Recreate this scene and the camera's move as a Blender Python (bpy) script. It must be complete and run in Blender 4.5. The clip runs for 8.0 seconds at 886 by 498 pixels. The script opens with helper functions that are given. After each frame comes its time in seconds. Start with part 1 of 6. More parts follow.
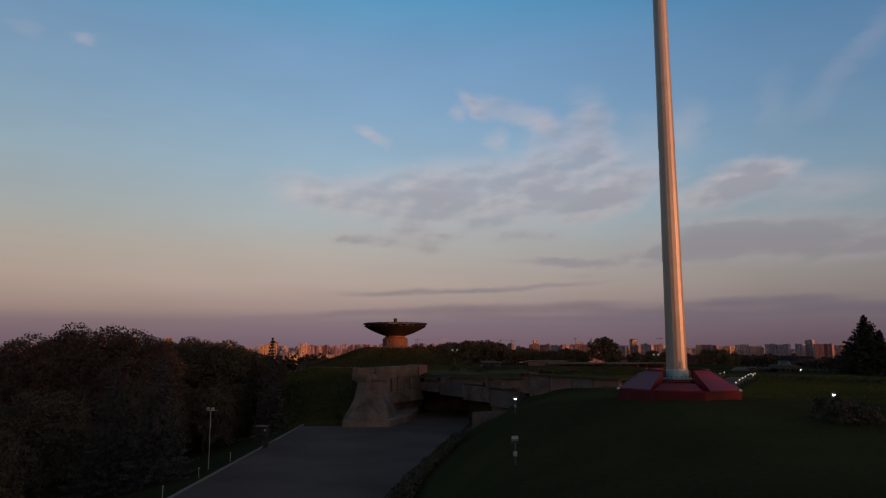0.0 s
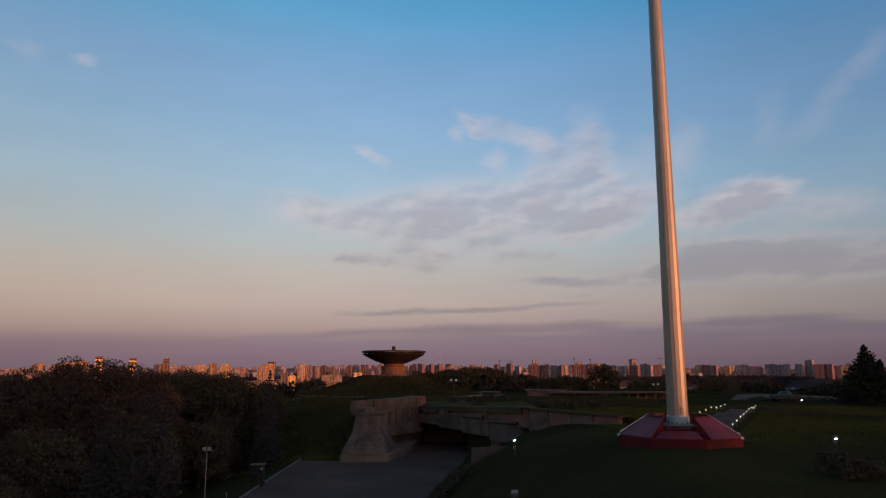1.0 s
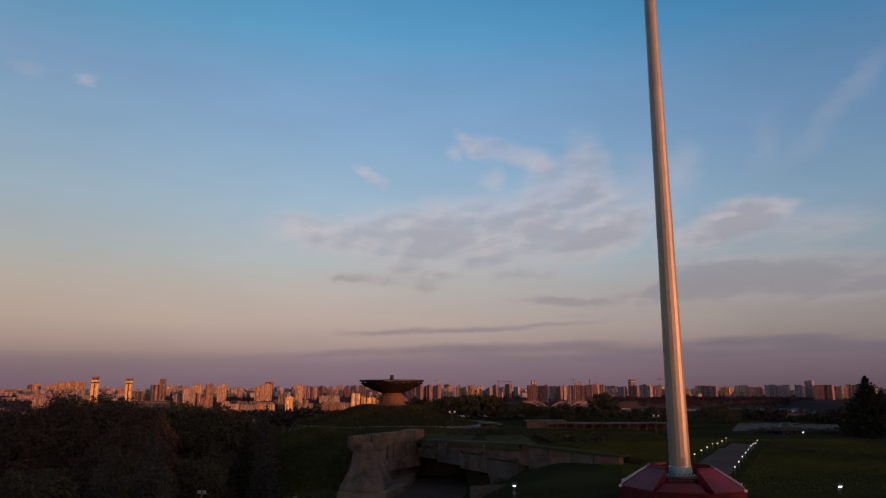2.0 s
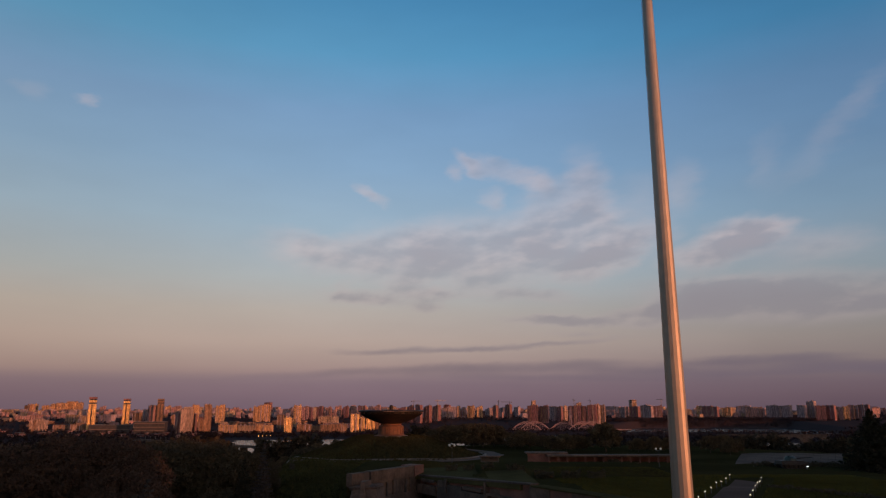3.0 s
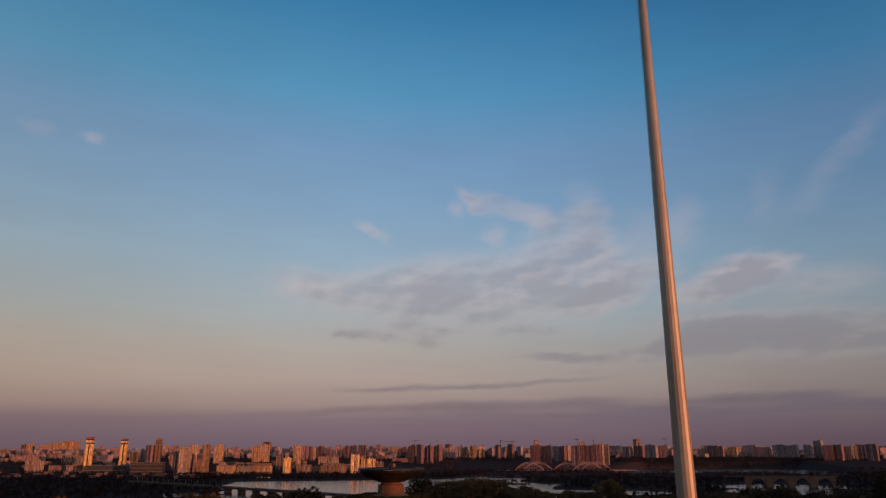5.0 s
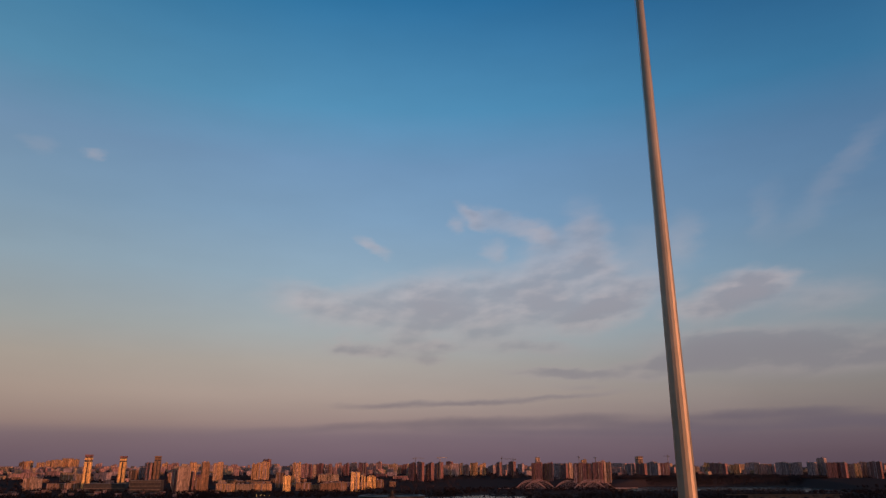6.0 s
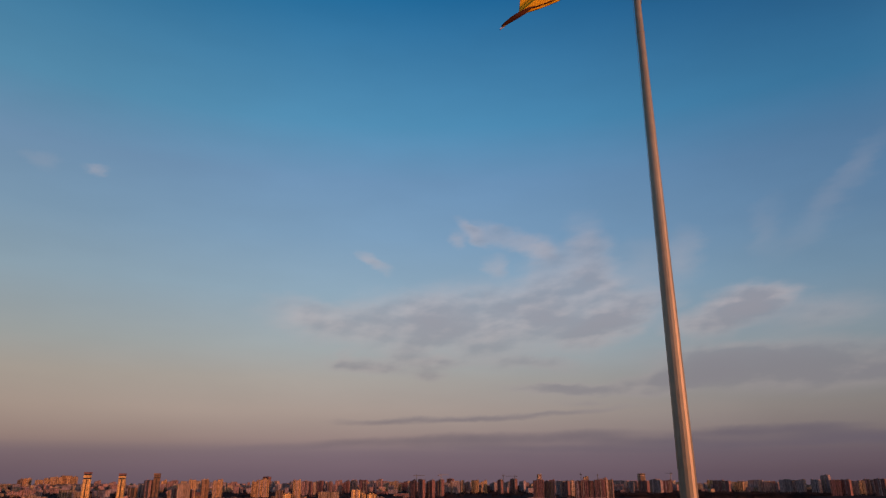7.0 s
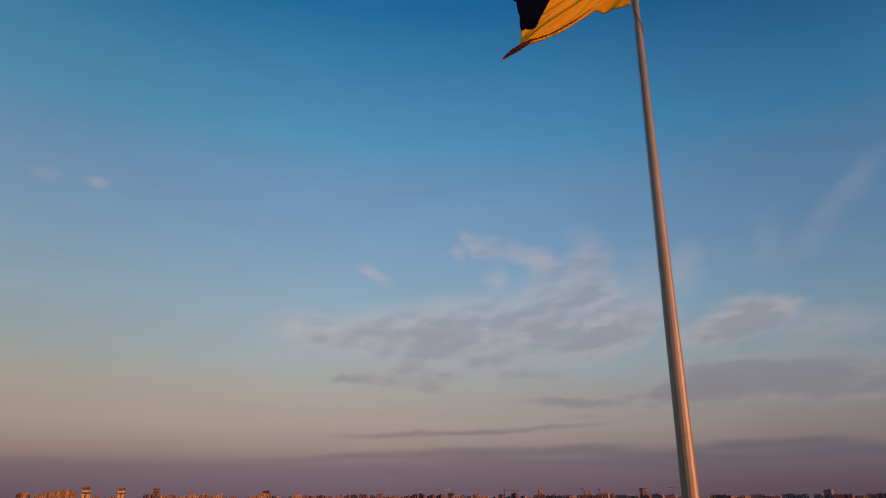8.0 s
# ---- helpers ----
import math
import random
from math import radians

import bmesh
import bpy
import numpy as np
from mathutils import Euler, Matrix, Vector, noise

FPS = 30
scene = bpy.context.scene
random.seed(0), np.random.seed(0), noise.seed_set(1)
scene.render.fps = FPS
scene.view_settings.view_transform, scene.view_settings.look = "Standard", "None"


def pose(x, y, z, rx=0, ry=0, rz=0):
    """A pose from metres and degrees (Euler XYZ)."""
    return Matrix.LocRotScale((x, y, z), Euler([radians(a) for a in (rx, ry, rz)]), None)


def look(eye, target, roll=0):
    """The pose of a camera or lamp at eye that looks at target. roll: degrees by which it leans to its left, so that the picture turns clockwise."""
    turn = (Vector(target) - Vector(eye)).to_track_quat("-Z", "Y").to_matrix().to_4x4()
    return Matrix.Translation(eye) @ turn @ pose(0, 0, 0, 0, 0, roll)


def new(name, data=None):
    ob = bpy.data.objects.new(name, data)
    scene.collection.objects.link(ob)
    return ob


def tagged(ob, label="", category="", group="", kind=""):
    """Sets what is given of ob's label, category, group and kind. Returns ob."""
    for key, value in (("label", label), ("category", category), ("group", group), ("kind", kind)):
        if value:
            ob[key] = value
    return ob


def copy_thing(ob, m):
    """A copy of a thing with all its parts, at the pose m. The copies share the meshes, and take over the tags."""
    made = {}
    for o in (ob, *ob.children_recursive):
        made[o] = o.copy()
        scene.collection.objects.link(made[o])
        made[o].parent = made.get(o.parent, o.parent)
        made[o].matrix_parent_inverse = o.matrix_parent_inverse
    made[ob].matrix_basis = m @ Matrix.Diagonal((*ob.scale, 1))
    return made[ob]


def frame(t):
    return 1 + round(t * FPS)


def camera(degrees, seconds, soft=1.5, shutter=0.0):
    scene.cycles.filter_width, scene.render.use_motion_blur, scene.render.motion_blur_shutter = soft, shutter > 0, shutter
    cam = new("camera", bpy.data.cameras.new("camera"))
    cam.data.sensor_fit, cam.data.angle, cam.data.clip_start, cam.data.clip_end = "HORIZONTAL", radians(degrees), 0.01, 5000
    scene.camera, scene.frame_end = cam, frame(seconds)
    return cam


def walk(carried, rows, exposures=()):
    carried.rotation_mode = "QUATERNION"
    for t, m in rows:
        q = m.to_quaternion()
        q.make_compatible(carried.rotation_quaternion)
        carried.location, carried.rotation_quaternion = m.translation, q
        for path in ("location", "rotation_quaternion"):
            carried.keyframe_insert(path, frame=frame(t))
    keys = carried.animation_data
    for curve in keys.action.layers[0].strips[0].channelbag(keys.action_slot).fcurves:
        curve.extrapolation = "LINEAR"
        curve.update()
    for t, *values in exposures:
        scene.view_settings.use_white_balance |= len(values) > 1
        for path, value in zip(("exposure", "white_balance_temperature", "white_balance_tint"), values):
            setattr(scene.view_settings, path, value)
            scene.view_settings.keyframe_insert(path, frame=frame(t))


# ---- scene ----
cam = camera(64.6, 8.0, soft=1.25)
PATH = [
    (0.0, pose(0.00, 0.00, 2.10, 97.91, 0.04, 0.15)),
    (0.5, pose(0.01, -0.07, 3.21, 98.80, 0.04, 0.10)),
    (1.0, pose(0.00, -0.10, 4.39, 99.50, 0.06, 0.04)),
    (1.5, pose(-0.02, -0.08, 5.59, 100.29, 0.05, -0.05)),
    (3.0, pose(-0.04, 0.08, 9.85, 102.64, 0.03, -0.11)),
    (3.5, pose(-0.02, 0.21, 11.15, 103.40, 0.01, -0.08)),
    (4.0, pose(0.00, 0.38, 12.31, 104.09, 0.01, -0.04)),
    (4.5, pose(0.02, 0.50, 13.61, 104.88, 0.04, -0.01)),
    (6.0, pose(0.01, 0.53, 17.53, 106.89, 0.06, 0.07)),
    (6.5, pose(0.02, 0.51, 18.77, 107.51, 0.07, 0.12)),
    (7.0, pose(0.00, 0.51, 19.94, 108.14, 0.07, 0.15)),
    (7.5, pose(-0.03, 0.51, 21.08, 108.67, 0.06, 0.18)),
    (8.0, pose(-0.05, 0.49, 22.20, 109.17, 0.06, 0.21)),
]
EXPOSURES = [(0.0, 0.03, 6600, 11), (0.7, 0.27, 6570, 11), (1.5, 0.20, 6600, 12), (3.5, 0.02, 6760, 14.2), (4.5, -0.04, 6690, 13.2), (6.0, -0.10, 6600, 11.7), (8.0, -0.14, 6500, 10)]
walk(cam, PATH, EXPOSURES)

SUN_AZIMUTH = 132.0      # degrees clockwise from +y: behind the camera, to its right
SUN_ELEVATION = 2.3


# ---- sky, sun ----
def srgb(r, g, b):
    out = []
    for c in (r / 255, g / 255, b / 255):
        out.append(c / 12.92 if c <= 0.04045 else ((c + 0.055) / 1.055) ** 2.4)
    return (*out, 1.0)


def make_world():
    world = bpy.data.worlds.new("dusk_sky")
    scene.world = world
    world.use_nodes = True
    nt = world.node_tree
    nt.nodes.clear()

    def node(kind):
        return nt.nodes.new(kind)

    def put(value, socket):
        if isinstance(value, (int, float, tuple)):
            socket.default_value = value
        else:
            nt.links.new(value, socket)

    def calc(op, a, b=0.0, c=0.0):
        n = node("ShaderNodeMath")
        n.operation = op
        put(a, n.inputs[0]), put(b, n.inputs[1]), put(c, n.inputs[2])
        return n.outputs[0]

    def spread(value, lo, hi, to_lo=0.0, to_hi=1.0, how="SMOOTHSTEP"):
        n = node("ShaderNodeMapRange")
        n.interpolation_type = how
        put(value, n.inputs["Value"])
        for key, v in (("From Min", lo), ("From Max", hi), ("To Min", to_lo), ("To Max", to_hi)):
            n.inputs[key].default_value = v
        return n.outputs["Result"]

    def ramp(value, stops):
        n = node("ShaderNodeValToRGB")
        n.color_ramp.interpolation = "EASE" if len(stops) < 3 else "LINEAR"
        while len(n.color_ramp.elements) < len(stops):
            n.color_ramp.elements.new(0.5)
        for e, (deg, colour) in zip(n.color_ramp.elements, stops):
            e.position, e.color = (deg + 2) / 92, srgb(*colour)
        put(value, n.inputs["Fac"])
        return n.outputs["Color"]

    def mix(fac, a, b, how="MIX"):
        n = node("ShaderNodeMix")
        n.data_type, n.blend_type = "RGBA", how
        put(fac, n.inputs[0]), put(a, n.inputs[6]), put(b, n.inputs[7])
        return n.outputs[2]

    way = node("ShaderNodeTexCoord").outputs["Generated"]
    xyz = node("ShaderNodeSeparateXYZ")
    put(way, xyz.inputs[0])
    el = calc("MULTIPLY", calc("ARCSINE", xyz.outputs["Z"]), 57.29578)
    az = calc("MULTIPLY", calc("ARCTAN2", xyz.outputs["X"], xyz.outputs["Y"]), 57.29578)
    height = calc("DIVIDE", calc("ADD", el, 2.0), 92.0)

    west = ramp(height, SKY_LEFT)
    east = ramp(height, SKY_RIGHT)
    sky = mix(spread(az, -34, 34, how="LINEAR"), west, east)

    rear = ramp(height, SKY_SUNSET)
    rear = mix(1.0, rear, (2.35, 2.0, 1.8, 1.0), "MULTIPLY")          # the afterglow behind the camera
    behind = node("ShaderNodeVectorMath")
    behind.operation = "DOT_PRODUCT"
    put(way, behind.inputs[0])
    behind.inputs[1].default_value = (math.sin(radians(SUN_AZIMUTH)), math.cos(radians(SUN_AZIMUTH)), 0.0)
    sky = mix(spread(behind.outputs["Value"], -0.15, 0.95), sky, rear)

    # a little brighter straight ahead than to the sides
    side = spread(calc("ABSOLUTE", az), 4.0, 36.0, 1.075, 0.845)

    # slow unevenness of the haze
    flat = node("ShaderNodeCombineXYZ")
    put(calc("MULTIPLY", az, 0.05), flat.inputs[0]), put(calc("MULTIPLY", el, 0.16), flat.inputs[1])
    rough = node("ShaderNodeTexNoise")
    put(flat.outputs[0], rough.inputs["Vector"])
    rough.inputs["Scale"].default_value, rough.inputs["Detail"].default_value = 2.2, 3.0
    haze = calc("MULTIPLY", side, spread(rough.outputs["Fac"], 0.3, 0.7, 0.975, 1.025, "LINEAR"))
    grey = node("ShaderNodeCombineXYZ")
    for i in range(3):
        put(haze, grey.inputs[i])
    sky = mix(1.0, sky, grey.outputs[0], "MULTIPLY")

    # wind-drawn clouds: soft patches, bent and torn by noise
    drawn = node("ShaderNodeCombineXYZ")
    put(calc("MULTIPLY", calc("ADD", az, calc("MULTIPLY", el, -0.4)), 0.12), drawn.inputs[0]), put(calc("MULTIPLY", el, 0.27), drawn.inputs[1])
    bend = node("ShaderNodeTexNoise")
    put(drawn.outputs[0], bend.inputs["Vector"])
    bend.inputs["Scale"].default_value, bend.inputs["Detail"].default_value, bend.inputs["Roughness"].default_value = 2.4, 5.0, 0.55
    split = node("ShaderNodeSeparateColor")
    put(bend.outputs["Color"], split.inputs[0])
    az2 = calc("ADD", az, calc("MULTIPLY", calc("SUBTRACT", split.outputs[0], 0.5), 3.4))
    el2 = calc("ADD", el, calc("MULTIPLY", calc("SUBTRACT", split.outputs[1], 0.5), spread(el, 2.0, 12.0, 0.35, 1.9, "LINEAR")))
    at = node("ShaderNodeCombineXYZ")
    put(az2, at.inputs[0]), put(el2, at.inputs[1])
    total = None
    for a, e, wide, high, turn, thick in CLOUD_BANK + CLOUD_PATCHES + CLOUD_STREAKS + CLOUD_LOW_BANDS:
        m = node("ShaderNodeMapping")
        m.vector_type = "TEXTURE"
        put(at.outputs[0], m.inputs["Vector"])
        m.inputs["Location"].default_value = (a, e, 0)
        m.inputs["Rotation"].default_value = (0, 0, radians(turn))
        m.inputs["Scale"].default_value = (wide, high, 1)
        far = node("ShaderNodeVectorMath")
        far.operation = "LENGTH"
        put(m.outputs[0], far.inputs[0])
        part_ = spread(far.outputs["Value"], 1.4, 0.0, 0.0, thick, "SMOOTHSTEP")
        total = part_ if total is None else calc("ADD", total, part_)
    def tear(dx, dy):
        moved = node("ShaderNodeVectorMath")
        put(drawn.outputs[0], moved.inputs[0])
        moved.inputs[1].default_value = (dx, dy, 0)
        n = node("ShaderNodeTexNoise")
        put(moved.outputs[0], n.inputs["Vector"])
        n.inputs["Scale"].default_value, n.inputs["Detail"].default_value, n.inputs["Roughness"].default_value = 1.7, 4.0, 0.46
        return n.outputs["Fac"]

    torn = tear(0, 0)
    shape = calc("MULTIPLY", total, spread(torn, 0.30, 0.68, 0.66, 1.24, "LINEAR"))
    cover = calc("SUBTRACT", 1.0, calc("EXPONENT", calc("MULTIPLY", calc("POWER", shape, 1.1), -0.68)))
    cover = calc("MULTIPLY", cover, 0.82)
    # lit from below and behind: the side towards the sunset is paler
    relief = calc("ADD", calc("MULTIPLY", calc("SUBTRACT", torn, tear(0.09, -0.12)), 1.65), calc("MULTIPLY", shape, 0.34))
    tint = mix(spread(relief, 0.02, 0.75), mix(spread(el, 7.0, 13.5), srgb(*CLOUD_HAZE), srgb(*CLOUD_THIN)), mix(spread(el, 7.5, 13.0), srgb(*CLOUD_THICK), srgb(*CLOUD_HIGH)))
    # nearer the horizon the cloud takes the dusk's mauve
    tint = mix(spread(el, 6.5, 3.2), tint, srgb(*CLOUD_LOW))
    sky = mix(cover, sky, tint)

    air = node("ShaderNodeTexSky")
    air.sky_type, air.sun_disc = "NISHITA", False
    air.sun_elevation, air.sun_rotation = radians(SUN_ELEVATION), radians(SUN_AZIMUTH)
    air.altitude, air.dust_density = 150, 1.5
    glow = node("ShaderNodeBackground")
    put(air.outputs[0], glow.inputs["Color"])
    glow.inputs["Strength"].default_value = 0.02
    base = node("ShaderNodeBackground")
    put(sky, base.inputs["Color"])
    base.inputs["Strength"].default_value = SKY_STRENGTH
    both = node("ShaderNodeAddShader")
    put(base.outputs[0], both.inputs[0]), put(glow.outputs[0], both.inputs[1])
    out = node("ShaderNodeOutputWorld")
    put(both.outputs[0], out.inputs["Surface"])


SKY_STRENGTH = 1.12
# elevation in degrees, colour as displayed
SKY_LEFT = [(-2, (100, 84, 97)), (0.3, (110, 93, 105)), (1.6, (116, 100, 112)), (2.1, (121, 105, 115)), (2.8, (146, 125, 124)), (5.0, (166, 147, 140)), (7.5, (167, 156, 148)),
            (10, (157, 161, 161)), (14.5, (141, 163, 178)), (19, (123, 154, 180)), (23.5, (110, 145, 178)), (28, (82, 141, 176)), (38, (22, 108, 154)), (60, (34, 46, 58)), (90, (30, 36, 44))]
SKY_RIGHT = [(-2, (86, 74, 87)), (0.3, (92, 78, 91)), (1.7, (101, 88, 101)), (2.4, (107, 97, 108)), (3.2, (121, 111, 116)), (5.0, (132, 126, 127)), (7.5, (129, 134, 139)),
             (10, (131, 147, 159)), (14.5, (113, 144, 170)), (19, (97, 133, 168)), (23.5, (84, 125, 164)), (28, (53, 118, 161)), (38, (4, 75, 126)), (60, (32, 44, 56)), (90, (30, 36, 44))]
SKY_SUNSET = [(-2, (190, 110, 70)), (1.0, (240, 160, 96)), (4.0, (236, 176, 120)), (9.0, (206, 176, 150)), (16, (160, 160, 164)), (30, (96, 122, 146)), (60, (46, 50, 58)), (90, (30, 36, 44))]
CLOUD_THIN, CLOUD_HAZE, CLOUD_THICK, CLOUD_HIGH, CLOUD_LOW = (194, 176, 175), (151, 142, 146), (124, 120, 130), (146, 140, 149), (88, 82, 101)
# azimuth, elevation, half width, half height, turn, thickness
CLOUD_BANK = [
    (-12.0, 12.7, 3.4, 1.3, 0, 0.8), (-8.8, 11.9, 4.8, 1.6, -3, 1.1), (-3.8, 12.0, 5.4, 2.7, 4, 1.1), (-0.4, 11.8, 5.2, 2.9, 0, 1.2), (3.2, 12.8, 5.6, 3.0, 0, 0.7), (6.6, 12.2, 5.0, 3.1, 8, 1.3),
    (9.6, 13.0, 3.4, 2.6, 0, 0.8), (14.0, 12.0, 4.6, 1.6, 22, 2.0), (11.4, 11.2, 3.0, 1.2, 14, 0.9), (5.7, 18.8, 3.8, 0.95, -17, 0.95), (2.6, 19.5, 1.8, 0.55, -30, 0.9), (8.6, 17.6, 2.6, 1.2, -25, 0.75),
    (1.2, 19.0, 0.9, 0.6, 0, 0.7), (4.3, 16.8, 1.2, 0.9, -20, 0.7), (12.4, 16.4, 2.1, 3.6, 10, 1.2), (13.2, 13.8, 2.6, 2.4, 10, 0.8),
]
CLOUD_PATCHES = [
    (9.8, 15.2, 3.4, 1.8, -10, 0.8), (16.2, 15.6, 2.8, 2.2, 30, 0.4), (19.7, 16.6, 1.6, 2.4, -10, 0.45), (22.6, 12.0, 4.6, 1.5, 13, 2.2), (25.0, 12.7, 2.8, 0.9, 12, 1.1), (20.4, 11.0, 2.5, 0.8, 10, 0.9),
    (28.4, 11.2, 4.2, 1.4, 4, 0.7), (25.5, 7.8, 9.5, 1.9, -2, 2.6), (21.5, 8.0, 4.5, 1.3, 8, 1.8), (30.5, 7.3, 5.0, 1.3, -3, 1.2), (18.5, 7.2, 4.2, 0.9, 8, 1.5), (15.0, 7.0, 3.6, 0.55, 8, 1.5),
    (-6.1, 17.0, 1.6, 0.6, -28, 1.1), (-28.4, 21.9, 0.9, 0.42, 8, 0.6), (-32.2, 21.9, 1.1, 0.8, 0, 0.22), (30.0, 18.6, 5.2, 1.1, 38, 0.19),
]
CLOUD_STREAKS = [
    (10.0, 6.75, 5.0, 0.45, -3, 2.3), (15.9, 6.2, 2.2, 0.4, 0, 1.1), (10.8, 5.7, 2.0, 0.3, 0, 0.9), (-6.6, 8.5, 3.4, 0.6, -3, 1.9), (-8.4, 9.0, 1.3, 0.6, 30, 0.8), (-1.2, 8.9, 2.6, 0.6, 0, 1.7),
    (-1.3, 7.95, 1.8, 0.45, -4, 1.5), (6.9, 8.7, 4.6, 0.6, -2, 1.2), (-2.8, 9.8, 2.4, 0.9, 25, 0.9), (3.5, 9.6, 3.5, 0.8, 0, 0.6), (33.0, 21.5, 3.5, 0.9, 40, 0.18), (25.9, 18.0, 1.2, 2.4, -20, 0.2),
    (-4.5, 4.3, 4.2, 0.26, 1, 1.5), (0.8, 4.55, 4.6, 0.28, 0, 1.9), (6.5, 4.75, 5.0, 0.24, 3, 1.3), (12.0, 5.1, 3.6, 0.24, 3, 1.0),
]
CLOUD_LOW_BANDS = [
    (25.1, 3.45, 5.5, 0.35, 0, 2.1), (21.0, 3.2, 4.0, 0.25, 0, 1.5), (5.5, 3.0, 12.0, 0.5, 1, 1.9), (17.5, 2.7, 7.0, 0.4, 1, 1.8), (29.5, 2.8, 8.0, 0.5, -2, 2.4), (23.0, 2.4, 6.0, 0.3, 1, 1.4), (10.0, 2.2, 14.0, 0.3, -1, 0.8), (14.0, 1.8, 30.0, 0.9, 0, 0.5), (-8.0, 2.6, 8.0, 0.35, 3, 0.9),
]
make_world()

sun = new("sun", bpy.data.lights.new("sun", "SUN"))
sun.data.energy, sun.data.angle, sun.data.color = 3.5, radians(0.6), (1.0, 0.35, 0.165)
_a, _e = radians(SUN_AZIMUTH), radians(SUN_ELEVATION)
SUN_WAY = Vector((math.sin(_a) * math.cos(_e), math.cos(_a) * math.cos(_e), math.sin(_e)))
sun.matrix_world = look(SUN_WAY * 100, (0, 0, 0))


# ---- materials ----
def material(name, colour, other=None, rough=0.8, metal=0.0, grain=3.0, stain=0.15, bump=0.2, depth=0.05, islands=0.0, gloss=0.5):
    """A surface with fine grain and broad stains; colour and other are its two tones; islands varies separate pieces."""
    m = bpy.data.materials.new(name)
    m.use_nodes = True
    nt = m.node_tree
    b = nt.nodes["Principled BSDF"]
    other = other or tuple(c * 0.72 for c in colour)
    co = nt.nodes.new("ShaderNodeTexCoord").outputs["Object"]

    def noise_of(scale, detail):
        n = nt.nodes.new("ShaderNodeTexNoise")
        nt.links.new(co, n.inputs["Vector"])
        n.inputs["Scale"].default_value, n.inputs["Detail"].default_value = scale, detail
        return n.outputs["Fac"]

    fine, broad = noise_of(grain, 4), noise_of(stain, 3)
    blend = nt.nodes.new("ShaderNodeMath")
    blend.operation = "MULTIPLY_ADD"
    nt.links.new(fine, blend.inputs[0])
    blend.inputs[1].default_value = 0.45
    nt.links.new(broad, blend.inputs[2])
    r = nt.nodes.new("ShaderNodeValToRGB")
    r.color_ramp.elements[0].position, r.color_ramp.elements[0].color = 0.5, (*other, 1)
    r.color_ramp.elements[1].position, r.color_ramp.elements[1].color = 0.95, (*colour, 1)
    nt.links.new(blend.outputs[0], r.inputs["Fac"])
    tone = r.outputs["Color"]
    if islands:
        g = nt.nodes.new("ShaderNodeNewGeometry")
        v = nt.nodes.new("ShaderNodeMapRange")
        nt.links.new(g.outputs["Random Per Island"], v.inputs["Value"])
        v.inputs["To Min"].default_value, v.inputs["To Max"].default_value = 1 - islands, 1 + islands
        h = nt.nodes.new("ShaderNodeHueSaturation")
        nt.links.new(v.outputs[0], h.inputs["Value"])
        nt.links.new(tone, h.inputs["Color"])
        tone = h.outputs["Color"]
    nt.links.new(tone, b.inputs["Base Color"])
    b.inputs["Roughness"].default_value, b.inputs["Metallic"].default_value = rough, metal
    b.inputs["Specular IOR Level"].default_value = gloss
    if bump:
        k = nt.nodes.new("ShaderNodeBump")
        nt.links.new(fine, k.inputs["Height"])
        k.inputs["Strength"].default_value, k.inputs["Distance"].default_value = bump, depth
        nt.links.new(k.outputs[0], b.inputs["Normal"])
    return m


TUFTS_TONES = ((0.060, 0.059, 0.023), (0.037, 0.037, 0.015))


def glowing(name, colour, strength):
    m = bpy.data.materials.new(name)
    m.use_nodes = True
    b = m.node_tree.nodes["Principled BSDF"]
    b.inputs["Base Color"].default_value = (*colour, 1)
    b.inputs["Emission Color"].default_value = (*colour, 1)
    b.inputs["Emission Strength"].default_value = strength
    return m


